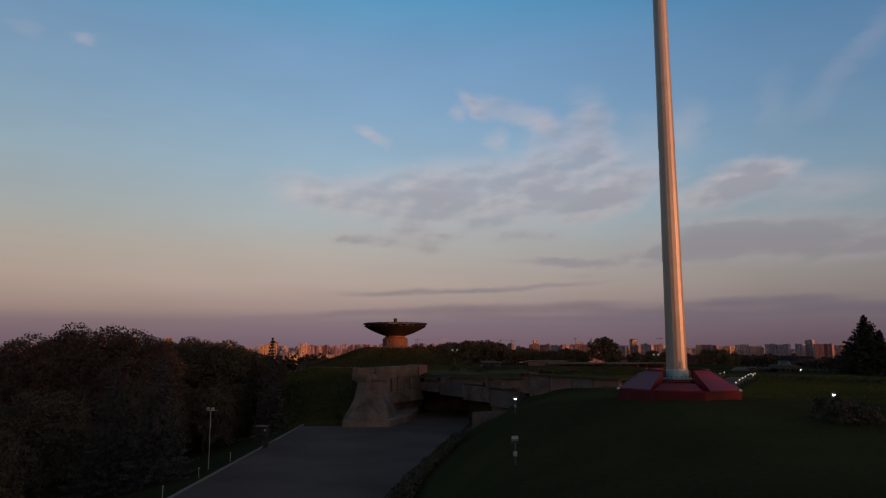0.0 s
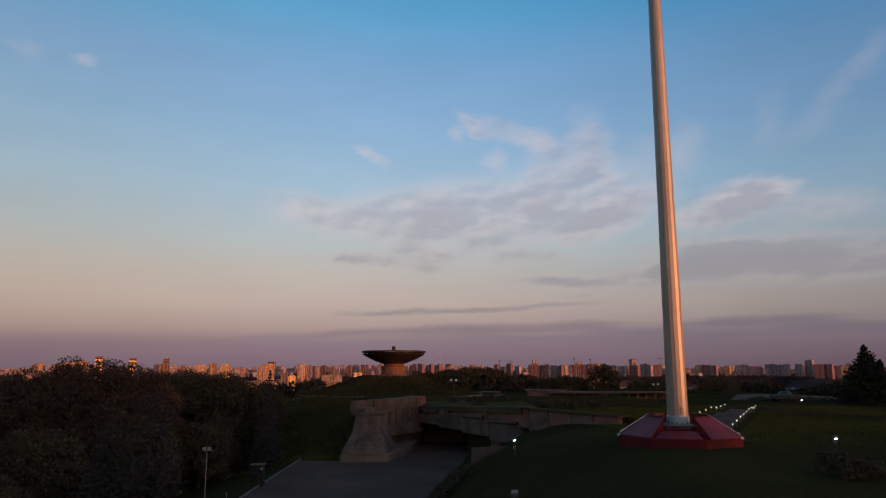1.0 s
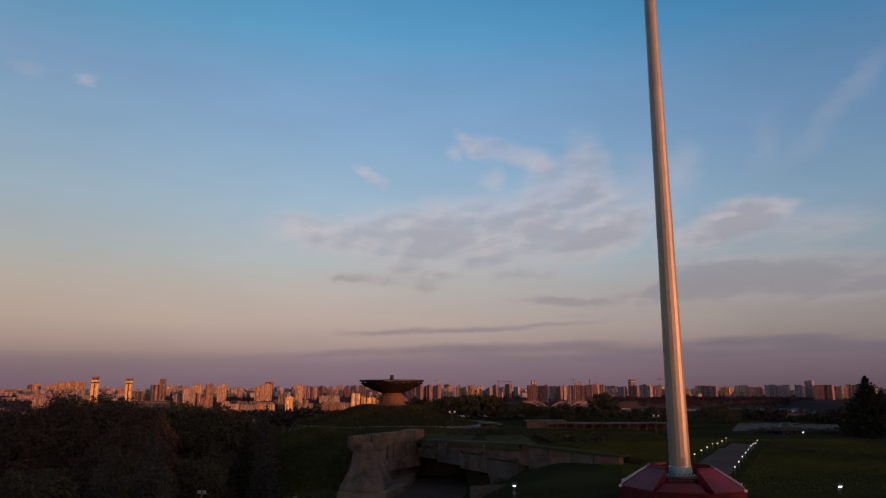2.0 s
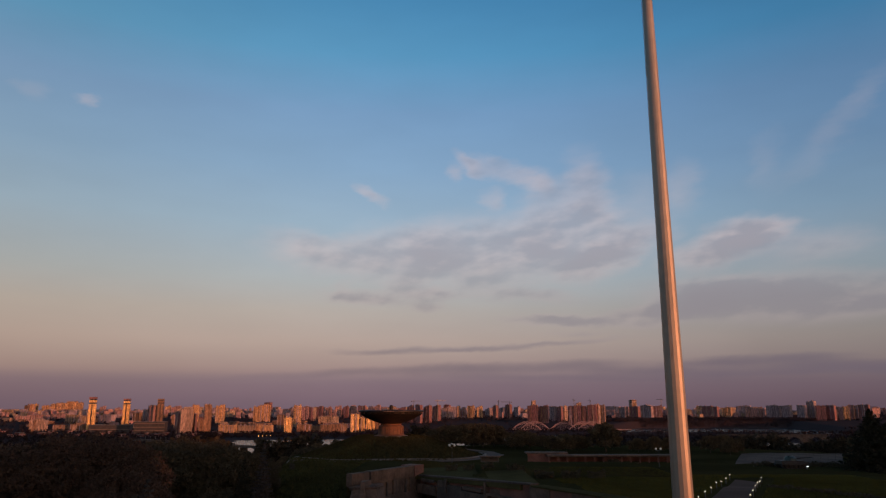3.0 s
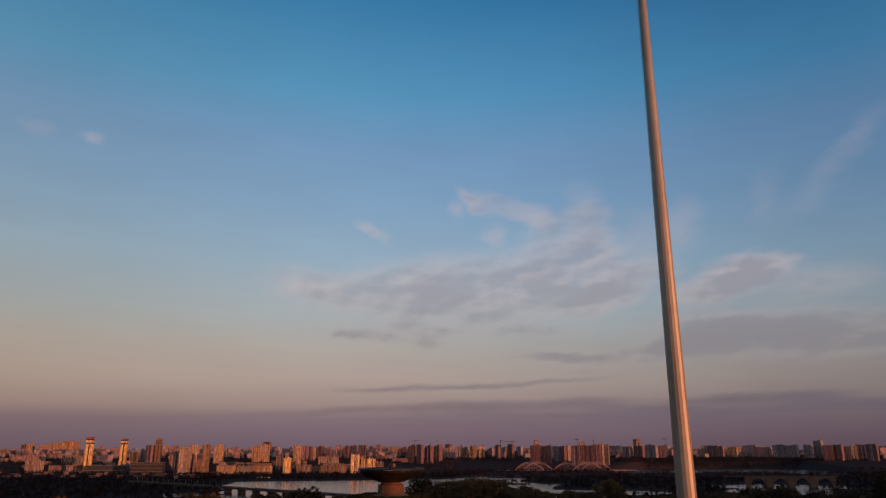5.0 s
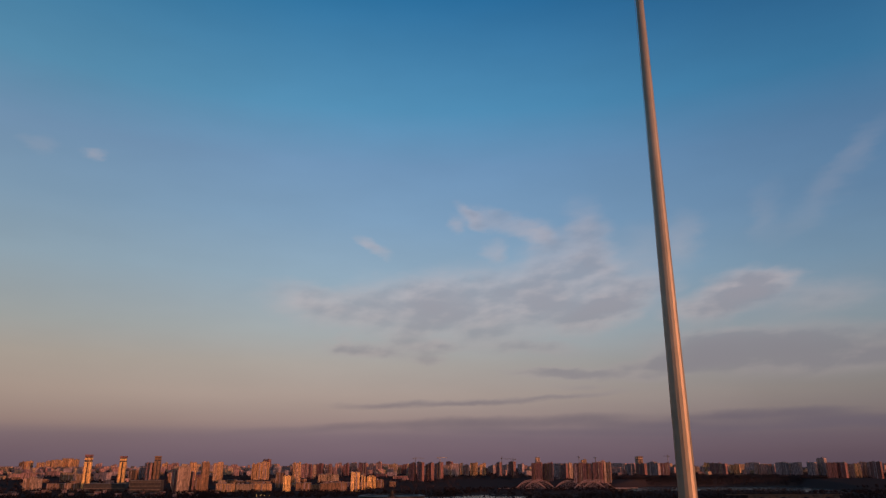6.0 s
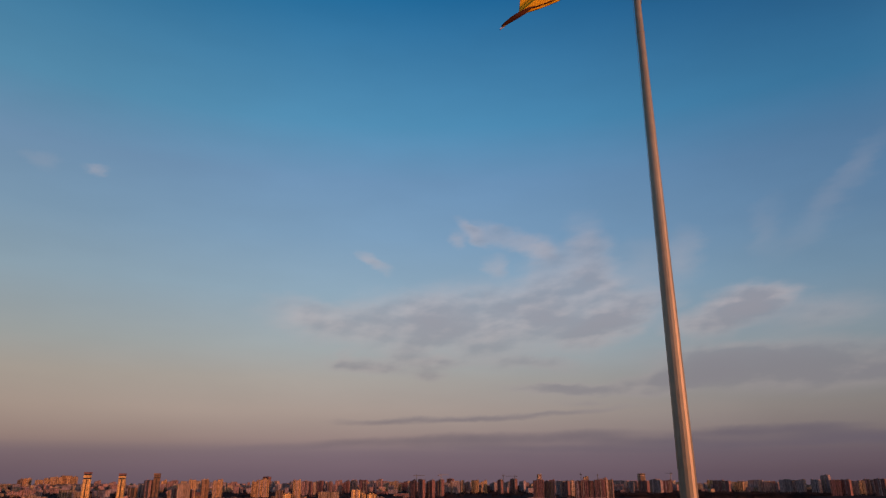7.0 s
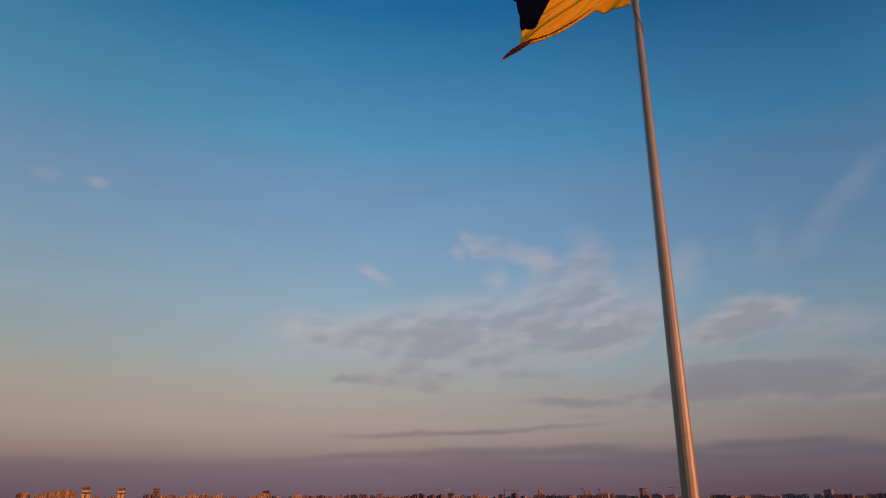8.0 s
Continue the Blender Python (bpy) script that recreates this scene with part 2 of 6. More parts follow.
def facade(name, wall, pane, bay=3.4, storey=3.0):
    """Rendered panels with rows of windows, for blocks of flats some kilometres away."""
    m = bpy.data.materials.new(name)
    m.use_nodes = True
    nt = m.node_tree
    b = nt.nodes["Principled BSDF"]
    co = nt.nodes.new("ShaderNodeTexCoord").outputs["Object"]
    s = nt.nodes.new("ShaderNodeSeparateXYZ")
    nt.links.new(co, s.inputs[0])
    u = nt.nodes.new("ShaderNodeMath")
    nt.links.new(s.outputs[0], u.inputs[0]), nt.links.new(s.outputs[1], u.inputs[1])
    c = nt.nodes.new("ShaderNodeCombineXYZ")
    nt.links.new(u.outputs[0], c.inputs[0]), nt.links.new(s.outputs[2], c.inputs[1])
    k = nt.nodes.new("ShaderNodeTexBrick")
    k.offset = 0.0
    nt.links.new(c.outputs[0], k.inputs["Vector"])
    k.inputs["Scale"].default_value, k.inputs["Brick Width"].default_value, k.inputs["Row Height"].default_value = 1.0, bay, storey
    k.inputs["Mortar Size"].default_value, k.inputs["Mortar Smooth"].default_value = 0.75, 0.0
    k.inputs["Color1"].default_value, k.inputs["Color2"].default_value = (*pane, 1), (*[p * 1.9 for p in pane], 1)
    k.inputs["Mortar"].default_value = (*wall, 1)
    n = nt.nodes.new("ShaderNodeTexNoise")
    nt.links.new(co, n.inputs["Vector"])
    n.inputs["Scale"].default_value, n.inputs["Detail"].default_value = 0.06, 5
    v = nt.nodes.new("ShaderNodeMapRange")
    nt.links.new(n.outputs["Fac"], v.inputs["Value"])
    v.inputs["From Min"].default_value, v.inputs["From Max"].default_value = 0.3, 0.7
    v.inputs["To Min"].default_value, v.inputs["To Max"].default_value = 0.75, 1.2
    # stacks of bays differ in tone, as balconies were glazed one by one
    bays = nt.nodes.new("ShaderNodeTexNoise")
    stretch = nt.nodes.new("ShaderNodeMapping")
    stretch.inputs["Scale"].default_value = (0.16, 0.045, 1.0)
    nt.links.new(c.outputs[0], stretch.inputs["Vector"])
    nt.links.new(stretch.outputs[0], bays.inputs["Vector"])
    bays.inputs["Scale"].default_value, bays.inputs["Detail"].default_value = 1.0, 3.0
    bay_tone = nt.nodes.new("ShaderNodeMapRange")
    nt.links.new(bays.outputs["Fac"], bay_tone.inputs["Value"])
    bay_tone.inputs["From Min"].default_value, bay_tone.inputs["From Max"].default_value = 0.35, 0.62
    bay_tone.inputs["To Min"].default_value, bay_tone.inputs["To Max"].default_value = 0.58, 1.2
    q = nt.nodes.new("ShaderNodeMath")
    q.operation = "MULTIPLY"
    nt.links.new(v.outputs[0], q.inputs[0]), nt.links.new(bay_tone.outputs[0], q.inputs[1])
    v = q
    o = nt.nodes.new("ShaderNodeObjectInfo")
    w = nt.nodes.new("ShaderNodeMapRange")
    nt.links.new(o.outputs["Random"], w.inputs["Value"])
    w.inputs["To Min"].default_value, w.inputs["To Max"].default_value = 0.75, 1.15
    p = nt.nodes.new("ShaderNodeMath")
    p.operation = "MULTIPLY"
    nt.links.new(v.outputs[0], p.inputs[0]), nt.links.new(w.outputs[0], p.inputs[1])
    h = nt.nodes.new("ShaderNodeHueSaturation")
    nt.links.new(p.outputs[0], h.inputs["Value"])
    nt.links.new(k.outputs["Color"], h.inputs["Color"])
    nt.links.new(h.outputs["Color"], b.inputs["Base Color"])
    b.inputs["Roughness"].default_value = 0.75
    return m


def grass_material():
    """Mown grass on the hill; beyond the bluff a mauve distance haze is mixed into the ground colour."""
    m = material("grass", (0.046, 0.041, 0.018), (0.027, 0.024, 0.011), 0.95, 0, 2.2, 0.06, 0.9, 0.25, gloss=0.0)
    nt = m.node_tree
    b = nt.nodes["Principled BSDF"]
    near = b.inputs["Base Color"].links[0].from_socket
    s = nt.nodes.new("ShaderNodeSeparateXYZ")
    nt.links.new(nt.nodes.new("ShaderNodeTexCoord").outputs["Object"], s.inputs[0])
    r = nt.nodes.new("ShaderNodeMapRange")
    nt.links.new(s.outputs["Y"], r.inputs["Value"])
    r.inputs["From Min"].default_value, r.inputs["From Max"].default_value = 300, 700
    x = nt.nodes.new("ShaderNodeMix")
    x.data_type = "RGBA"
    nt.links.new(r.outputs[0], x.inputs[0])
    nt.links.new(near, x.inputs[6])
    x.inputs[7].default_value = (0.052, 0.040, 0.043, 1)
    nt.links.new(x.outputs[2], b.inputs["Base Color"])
    return m


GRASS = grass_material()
ASPHALT = material("asphalt", (0.112, 0.074, 0.062), (0.070, 0.046, 0.040), 0.9, 0, 5.0, 0.10, 0.25, 0.02, gloss=0.03)
PAVING = material("paving", (0.105, 0.075, 0.062), (0.064, 0.046, 0.039), 0.8, 0, 1.5, 0.12, 0.3, 0.03, gloss=0.1)
KERB = material("kerb_concrete", (0.135, 0.115, 0.102), (0.080, 0.069, 0.063), 0.85, 0, 3.0, 0.4, 0.3, 0.02, islands=0.15)
CONCRETE = material("concrete", (0.150, 0.104, 0.083), (0.052, 0.038, 0.032), 0.85, 0, 1.7, 0.34, 0.8, 0.12, gloss=0.15)
CONCRETE_PALE = material("concrete_pale", (0.185, 0.138, 0.112), (0.085, 0.064, 0.054), 0.85, 0, 2.0, 0.2, 0.5, 0.05, gloss=0.15)
# the pedestal's orange sunlight is put into this stone colour
STONE_WARM = material("sunlit_stone", (0.155, 0.062, 0.028), (0.066, 0.028, 0.014), 0.8, 0, 1.6, 0.3, 0.4, 0.05)
SOILED = material("soiled_concrete", (0.122, 0.095, 0.083), (0.058, 0.046, 0.041), 0.9, 0, 2.0, 0.14, 0.4, 0.04, gloss=0.03)
BRONZE = material("dark_bronze", (0.020, 0.016, 0.015), (0.010, 0.008, 0.008), 0.55, 0.1, 1.2, 0.3, 0.3, 0.05, gloss=0.25)
GRANITE_RED = material("red_granite", (0.185, 0.013, 0.016), (0.092, 0.007, 0.009), 0.42, 0, 9.0, 0.5, 0.1, 0.01, gloss=0.3)
GRANITE_DARK = material("dark_red_granite", (0.105, 0.010, 0.012), (0.052, 0.006, 0.008), 0.55, 0, 8.0, 0.5, 0.1, 0.01, gloss=0.12)
EDGE_STONE = material("edge_stone", (0.62, 0.60, 0.60), (0.42, 0.40, 0.42), 0.5, 0, 5.0, 0.5, 0.1, 0.01)
STEEL = material("galvanised_steel", (0.31, 0.275, 0.235), (0.22, 0.195, 0.168), 0.45, 0.48, 1.1, 0.07, 0.05, 0.01, gloss=0.3)
STEEL_GREEN = material("weathered_flange", (0.34, 0.40, 0.40), (0.22, 0.28, 0.29), 0.5, 0.5, 4.0, 0.6, 0.1, 0.01)
STEEL_DARK = material("dark_steel", (0.10, 0.10, 0.105), (0.055, 0.055, 0.06), 0.5, 0.6, 4.0, 0.5, 0.1, 0.01)
TEAL = material("dull_teal_paint", (0.018, 0.046, 0.044), (0.010, 0.026, 0.025), 0.5, 0, 3.0, 0.5, 0.05, 0.01)
LAMP_GREY = material("lamp_grey_paint", (0.26, 0.25, 0.24), (0.18, 0.175, 0.17), 0.5, 0.1, 4.0, 0.5, 0.1, 0.01)
GLOBE = material("milk_glass", (0.80, 0.79, 0.76), (0.68, 0.67, 0.65), 0.25, 0, 3.0, 0.5, 0.0)
BARK = material("bark", (0.075, 0.055, 0.042), (0.035, 0.027, 0.022), 0.95, 0, 6.0, 0.8, 0.8, 0.05)
TUFTS = material("grass_tufts", *TUFTS_TONES, 0.95, 0, 0.9, 0.08, 0, 0, islands=0.15, gloss=0.03)
BLADES = material("lawn_blades", (0.071, 0.069, 0.020), (0.047, 0.045, 0.013), 0.95, 0, 0.3, 0.05, 0, 0, islands=0.10, gloss=0.03)
LEAVES = material("leaves", (0.068, 0.056, 0.036), (0.046, 0.038, 0.026), 0.85, 0, 0.8, 0.2, 0, 0, islands=0.15, gloss=0.1)
# shade of the bluff trees is put into this darker leaf colour
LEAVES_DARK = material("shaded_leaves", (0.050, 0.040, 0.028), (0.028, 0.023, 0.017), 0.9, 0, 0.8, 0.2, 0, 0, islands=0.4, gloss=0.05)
LEAVES_OLIVE = material("olive_leaves", (0.120, 0.088, 0.052), (0.066, 0.049, 0.031), 0.9, 0, 0.8, 0.2, 0, 0, islands=0.4, gloss=0.05)
TUFTS_BROWN = material("dry_grass_tufts", (0.052, 0.046, 0.022), (0.032, 0.028, 0.013), 0.95, 0, 0.9, 0.08, 0, 0, islands=0.15, gloss=0.0)
LEAVES_BROWN = material("autumn_leaves", (0.074, 0.049, 0.038), (0.052, 0.035, 0.028), 0.85, 0, 0.8, 0.2, 0, 0, islands=0.15, gloss=0.1)
NEEDLES_BLUE = material("blue_needles", (0.062, 0.056, 0.056), (0.034, 0.031, 0.032), 0.8, 0, 1.5, 0.3, 0, 0, islands=0.25, gloss=0.1)
NEEDLES = material("dark_needles", (0.040, 0.038, 0.026), (0.020, 0.020, 0.015), 0.85, 0, 1.5, 0.3, 0, 0, islands=0.4, gloss=0.1)
FLAG_YELLOW = material("yellow_cloth", (0.56, 0.345, 0.008), (0.49, 0.295, 0.006), 0.7, 0, 2.0, 0.2, 0, 0, gloss=0.2)
FLAG_BLUE = material("blue_cloth", (0.0012, 0.0030, 0.018), (0.0008, 0.002, 0.012), 0.8, 0, 2.0, 0.2, 0, 0, gloss=0.02)
# cloth in shade: the shadow of folds and underside is put into this brown
FLAG_SHADE = material("shaded_cloth_edge", (0.075, 0.022, 0.010), (0.030, 0.010, 0.006), 0.85, 0, 2.5, 0.6, 0, 0, gloss=0.1)
ROPE = material("rope", (0.10, 0.09, 0.08), (0.06, 0.05, 0.05), 0.9, 0, 20.0, 1.0, 0.2, 0.005)
BRICK_RED = material("brick_red", (0.205, 0.098, 0.078), (0.098, 0.052, 0.044), 0.85, 0, 3.0, 0.3, 0.3, 0.03, gloss=0.2)
LIGHT_COOL = glowing("floodlight_glass", (0.92, 0.95, 1.0), 6.0)
LIGHT_WARM = glowing("bollard_light", (1.0, 0.82, 0.56), 1.7)
LIGHT_ORANGE = glowing("shore_light", (1.0, 0.45, 0.12), 5.0)
FLATS = {
    "cream": facade("flats_cream", (0.302, 0.210, 0.143), (0.066, 0.049, 0.041)),
    # evening sunlight is put into the yellow and gold wall colours
    "yellow": facade("flats_sunlit_yellow", (0.470, 0.285, 0.140), (0.082, 0.048, 0.034), 3.8),
    # pink, red and grey: distance haze put into purplish panes of low contrast
    "pink": facade("flats_pink", (0.335, 0.190, 0.185), (0.105, 0.071, 0.074), 3.0),
    "red": facade("flats_red", (0.200, 0.088, 0.090), (0.085, 0.048, 0.052), 3.2),
    "grey": facade("flats_grey", (0.280, 0.215, 0.238), (0.105, 0.082, 0.098), 3.6),
    "white": facade("flats_white", (0.353, 0.244, 0.193), (0.090, 0.074, 0.066), 4.2),
    "brown": facade("flats_brown", (0.220, 0.122, 0.072), (0.049, 0.033, 0.025), 3.0),
    "gold": facade("flats_sunlit_gold", (0.800, 0.510, 0.190), (0.161, 0.093, 0.043), 3.8),
    "glass": facade("office_glass", (0.039, 0.034, 0.036), (0.014, 0.014, 0.019), 2.4, 3.6),
}
BRIDGE_STEEL = material("bridge_paint", (0.31, 0.215, 0.22), (0.21, 0.155, 0.16), 0.7, 0, 0.4, 0.03, 0, 0, gloss=0.1)
TURF = material("roof_turf", (0.085, 0.074, 0.036), (0.048, 0.042, 0.021), 0.95, 0, 1.4, 0.10, 0.8, 0.1, gloss=0.0)
# bluish distance haze is put into the leaf colour of these trees
HAZED_TOWN_TREES = material("hazed_town_trees", (0.056, 0.045, 0.052), (0.038, 0.031, 0.037), 0.95, 0, 0.05, 0.006, 0, 0, islands=0.12, gloss=0)
ROOF = material("roof_felt", (0.16, 0.13, 0.12), (0.09, 0.08, 0.08), 0.9, 0, 0.3, 0.02, 0.1, 0.1)
FAR_WOODS = material("far_woods", (0.034, 0.026, 0.027), (0.022, 0.017, 0.019), 0.95, 0, 0.05, 0.006, 0, 0, islands=0.12, gloss=0)


def water_material():
    m = bpy.data.materials.new("river_water")
    m.use_nodes = True
    nt = m.node_tree
    b = nt.nodes["Principled BSDF"]
    b.inputs["Base Color"].default_value = (0.020, 0.026, 0.030, 1)
    b.inputs["Roughness"].default_value = 0.16
    b.inputs["IOR"].default_value = 1.33
    b.inputs["Specular IOR Level"].default_value = 0.32
    co = nt.nodes.new("ShaderNodeTexCoord").outputs["Object"]
    n = nt.nodes.new("ShaderNodeTexNoise")
    nt.links.new(co, n.inputs["Vector"])
    n.inputs["Scale"].default_value, n.inputs["Detail"].default_value = 0.12, 6
    k = nt.nodes.new("ShaderNodeBump")
    nt.links.new(n.outputs["Fac"], k.inputs["Height"])
    k.inputs["Strength"].default_value, k.inputs["Distance"].default_value = 0.12, 0.3
    nt.links.new(k.outputs[0], b.inputs["Normal"])
    return m


WATER = water_material()


# ---- mesh helpers ----
def mesh_object(name, verts, faces, mat, parent=None, label="", smooth=False):
    me = bpy.data.meshes.new(name)
    me.from_pydata([tuple(v) for v in verts], [], faces)
    me.materials.append(mat)
    if smooth:
        me.polygons.foreach_set("use_smooth", [True] * len(me.polygons))
    ob = new(name, me)
    ob.parent = parent
    return tagged(ob, label) if label else ob


def part(name, bm, mat, parent=None, label="", smooth=False):
    me = bpy.data.meshes.new(name)
    bmesh.ops.recalc_face_normals(bm, faces=bm.faces)
    for f in bm.faces:
        f.smooth = smooth
    bm.to_mesh(me)
    bm.free()
    me.materials.append(mat)
    ob = new(name, me)
    ob.parent = parent
    return tagged(ob, label) if label else ob


def thing(name, at, label, category, group="", turn=0.0):
    ob = new(name)
    ob.empty_display_size = 0.3
    ob.matrix_basis = pose(*at, 0, 0, turn)
    return tagged(ob, label, category, group)


def loft(bm, *rings, close=True):
    """A solid skin through rings of equally many points."""
    rows = [[bm.verts.new(p) for p in ring] for ring in rings]
    n = len(rows[0])
    for a, b in zip(rows, rows[1:]):
        for i in range(n):
            j = (i + 1) % n
            bm.faces.new((a[i], a[j], b[j], b[i]))
    if close:
        bm.faces.new(rows[0][::-1])
        bm.faces.new(rows[-1])
    return bm


def box(x0, x1, y0, y1, z0, z1, bevel=0.0, bm=None):
    own = bmesh.new()
    loft(own, [(x0, y0, z0), (x1, y0, z0), (x1, y1, z0), (x0, y1, z0)], [(x0, y0, z1), (x1, y0, z1), (x1, y1, z1), (x0, y1, z1)])
    if bevel:
        bmesh.ops.bevel(own, geom=own.edges[:], offset=bevel, segments=1, affect="EDGES")
    if bm is None:
        return own
    me = bpy.data.meshes.new("piece")
    own.to_mesh(me)
    bm.from_mesh(me)
    own.free()
    bpy.data.meshes.remove(me)
    return bm


def circle(r, z, n, x=0.0, y=0.0, off=0.0):
    return [(x + r * math.cos(2 * math.pi * (i + off) / n), y + r * math.sin(2 * math.pi * (i + off) / n), z) for i in range(n)]


def turned(profile, n=24, x=0.0, y=0.0, off=0.0):
    """A solid of revolution from (radius, height) pairs."""
    return loft(bmesh.new(), *[circle(max(r, 0.001), z, n, x, y, off) for r, z in profile])


def tube(points, radius, n=6):
    bm = bmesh.new()
    rings = []
    for i, p in enumerate(points):
        a, b = Vector(points[max(i - 1, 0)]), Vector(points[min(i + 1, len(points) - 1)])
        d = (b - a).normalized()
        s = d.orthogonal().normalized() if abs(d.z) > 0.9 else d.cross(Vector((0, 0, 1))).normalized()
        u = s.cross(d)
        r = radius[i] if isinstance(radius, (list, tuple)) else radius
        rings.append([Vector(p) + (s * math.cos(2 * math.pi * k / n) + u * math.sin(2 * math.pi * k / n)) * r for k in range(n)])
    return loft(bm, *rings)


# ---- ground: one sheet from an added, unseen hill behind the camera to the horizon ----
PLAZA_Z, RIVER_Z = -11.6, -97.0
POLE_AT = (21.2, 64.95)
BOWL_AT = (-14.3, 203.5)
MOUND_AT = (-14.6, 207.0)
RING_AT = (-15.0, 211.0)


def ease(a, b, v):
    t = np.clip((v - a) / (b - a), 0, 1)
    return t * t * (3 - 2 * t)


def plaza_edge(y):
    return np.interp(y, [0, 66, 118, 140], [-9.0, -5.0, 3.0, 6.0])


def shore(u):
    return np.interp(u, [-0.8, -0.46, -0.42, -0.31, -0.285, -0.1, 0.0, 0.05, 0.22, 0.27, 0.48, 0.56, 0.8], [1250, 1300, 1330, 1420, 2330, 2420, 2520, 2700, 2750, 3620, 3620, 2900, 2700])


ISLANDS = [(110, 2190, 160, 60), (560, 2360, 330, 290), (960, 2720, 430, 130), (260, 2600, 120, 40), (-60, 2300, 60, 20), (1650, 1900, 1440, 900)]


def ground_height(x, y):
    x, y = np.asarray(x, float), np.asarray(y, float)
    s = x - plaza_edge(y)
    hill = np.interp(s, [0, 1.5, 6, 10.7, 15, 24, 55], [-11.6, -11.3, -8.2, -5.3, -4.3, -3.6, -3.4])
    hill = hill - 1.1 * ease(74, 54, y) * ease(0, 6, s) * ease(22, 12, s) - 0.8 * ease(88, 104, y) * ease(3, 7, s) * ease(18, 12, s)
    hill = hill + 1.45 * np.exp(-((x - POLE_AT[0]) ** 2 + (y - POLE_AT[1]) ** 2) / 120)
    hill = hill - 3.5 * ease(75, 170, x)
    w = (x - 12.6) * 0.855 + (y - 118.5) * 0.519          # behind the terrace wall the lawn lies higher
    hill = hill + (-2.7 - hill) * ease(1.9, 3.2, w) * ease(34, 24, x) * ease(-6, -2, x - 12.6 + 0.6 * (y - 118.5) + 12)
    left = np.interp(x, [-300, -60, -29, -24.8], [-45, -20, -12.8, -11.6])
    z = np.where(s > 0, hill, np.where(x > -24.8, PLAZA_Z, left))
    # the upper level behind the overpass
    start = np.select([x < -17.3, x < -4.6, x < 9.0], [125.0, 130.8 + (x + 16.4) * 1.708, 158.0], 121.0 + 1.647 * np.maximum(0, 12.6 - x))
    length = np.select([x < -17.3, x < -4.6, x < 9.0], [62.0, 2.0, 3.0], 8.0)
    upper = -3.9 + 1.5 * ease(145, 148, y) * ease(166.5, 164.5, y) * ease(-18, -16, x) * ease(48, 42, x)
    upper = upper + (-2.0 - upper) * ease(-19, -16.8, x) * ease(2, -3, x) * ease(172, 160, y)
    upper = upper - 16 * ease(-33, -72, x) - 3.0 * ease(70, 170, x)
    z = z + (upper - z) * ease(0, 1, (y - start) / length)
    r = np.hypot(x - MOUND_AT[0], y - MOUND_AT[1])
    z = np.maximum(z, np.interp(r, [0, 9, 11.4, 24.2, 28, 58], [1.5, 1.4, 0.8, -3.6, -3.9, -40]))
    # the wooded bluff falls to the river
    edge = 262 - 70 * ease(-35, -110, x) - 20 * ease(90, 200, x)
    z = z + np.interp(y - edge, [0, 30, 250, 330], [0, -7, -88, -99])
    z = np.maximum(z, -101.0)
    # far bank and islands
    far = ease(-45, 25, y - shore(x / np.maximum(y, 1.0))) * (y > 900)
    for ix, iy, rx, ry in ISLANDS:
        far = np.maximum(far, ease(1.1, 0.85, np.hypot((x - ix) / rx, (y - iy) / ry)))
    for ix, iy, rx, ry in ((-600, 1730, 55, 80), (-690, 1560, 60, 45), (-480, 1600, 70, 60), (930, 2030, 190, 120), (850, 1830, 140, 130), (370, 1790, 190, 95)):      # backwaters
        far = far * ease(0.8, 1.1, np.hypot((x - ix) / rx, (y - iy) / ry))
    land = np.interp(np.hypot(x * 0.55, y), [0, 2600, 4950, 30000], [-95.0, -95.0, -28.0, -26.0])
    z = z + (np.maximum(land, z) - z) * far
    # unseen hill added behind the camera to keep the last sun off the lower ground
    across = x + (y + 190) * math.tan(radians(180 - SUN_AZIMUTH))          # its saddles, cut to let sun reach the pole, run towards the low sun
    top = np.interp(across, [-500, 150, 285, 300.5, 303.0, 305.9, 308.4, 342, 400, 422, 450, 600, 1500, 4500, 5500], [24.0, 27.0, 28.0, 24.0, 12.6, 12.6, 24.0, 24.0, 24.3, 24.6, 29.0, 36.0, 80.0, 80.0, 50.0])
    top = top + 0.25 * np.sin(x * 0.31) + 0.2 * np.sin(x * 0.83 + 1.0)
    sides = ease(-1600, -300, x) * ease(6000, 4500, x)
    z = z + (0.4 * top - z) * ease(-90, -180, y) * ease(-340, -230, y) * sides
    z = z + (top - z) * ease(-184, -190, y) * ease(-196, -190, y) * sides          # its narrow crest, which sets the shadow line
    return z + 0.10 * np.sin(x * 0.23 + 0.7 * np.sin(y * 0.11)) * np.sin(y * 0.19) * (np.hypot(x, y) < 900) * (z > -11.4)


def axis(fine0, fine1, step, lo, hi, grow=1.13, cap=900, reach=0.0):
    """Grid lines: even between fine0 and fine1, then widening; no wider than cap up to reach."""
    a = list(np.arange(fine0, fine1 + step / 2, step))
    d, v = step, fine1
    while v < hi:
        d *= grow
        v += min(d, cap if v < reach else 900)
        a.append(v)
    d, v, b = step, fine0, []
    while v > lo:
        d *= grow
        v -= min(d, cap if v > -reach and reach < 2500 else 900)
        b.append(v)
    return np.array(b[::-1] + a)


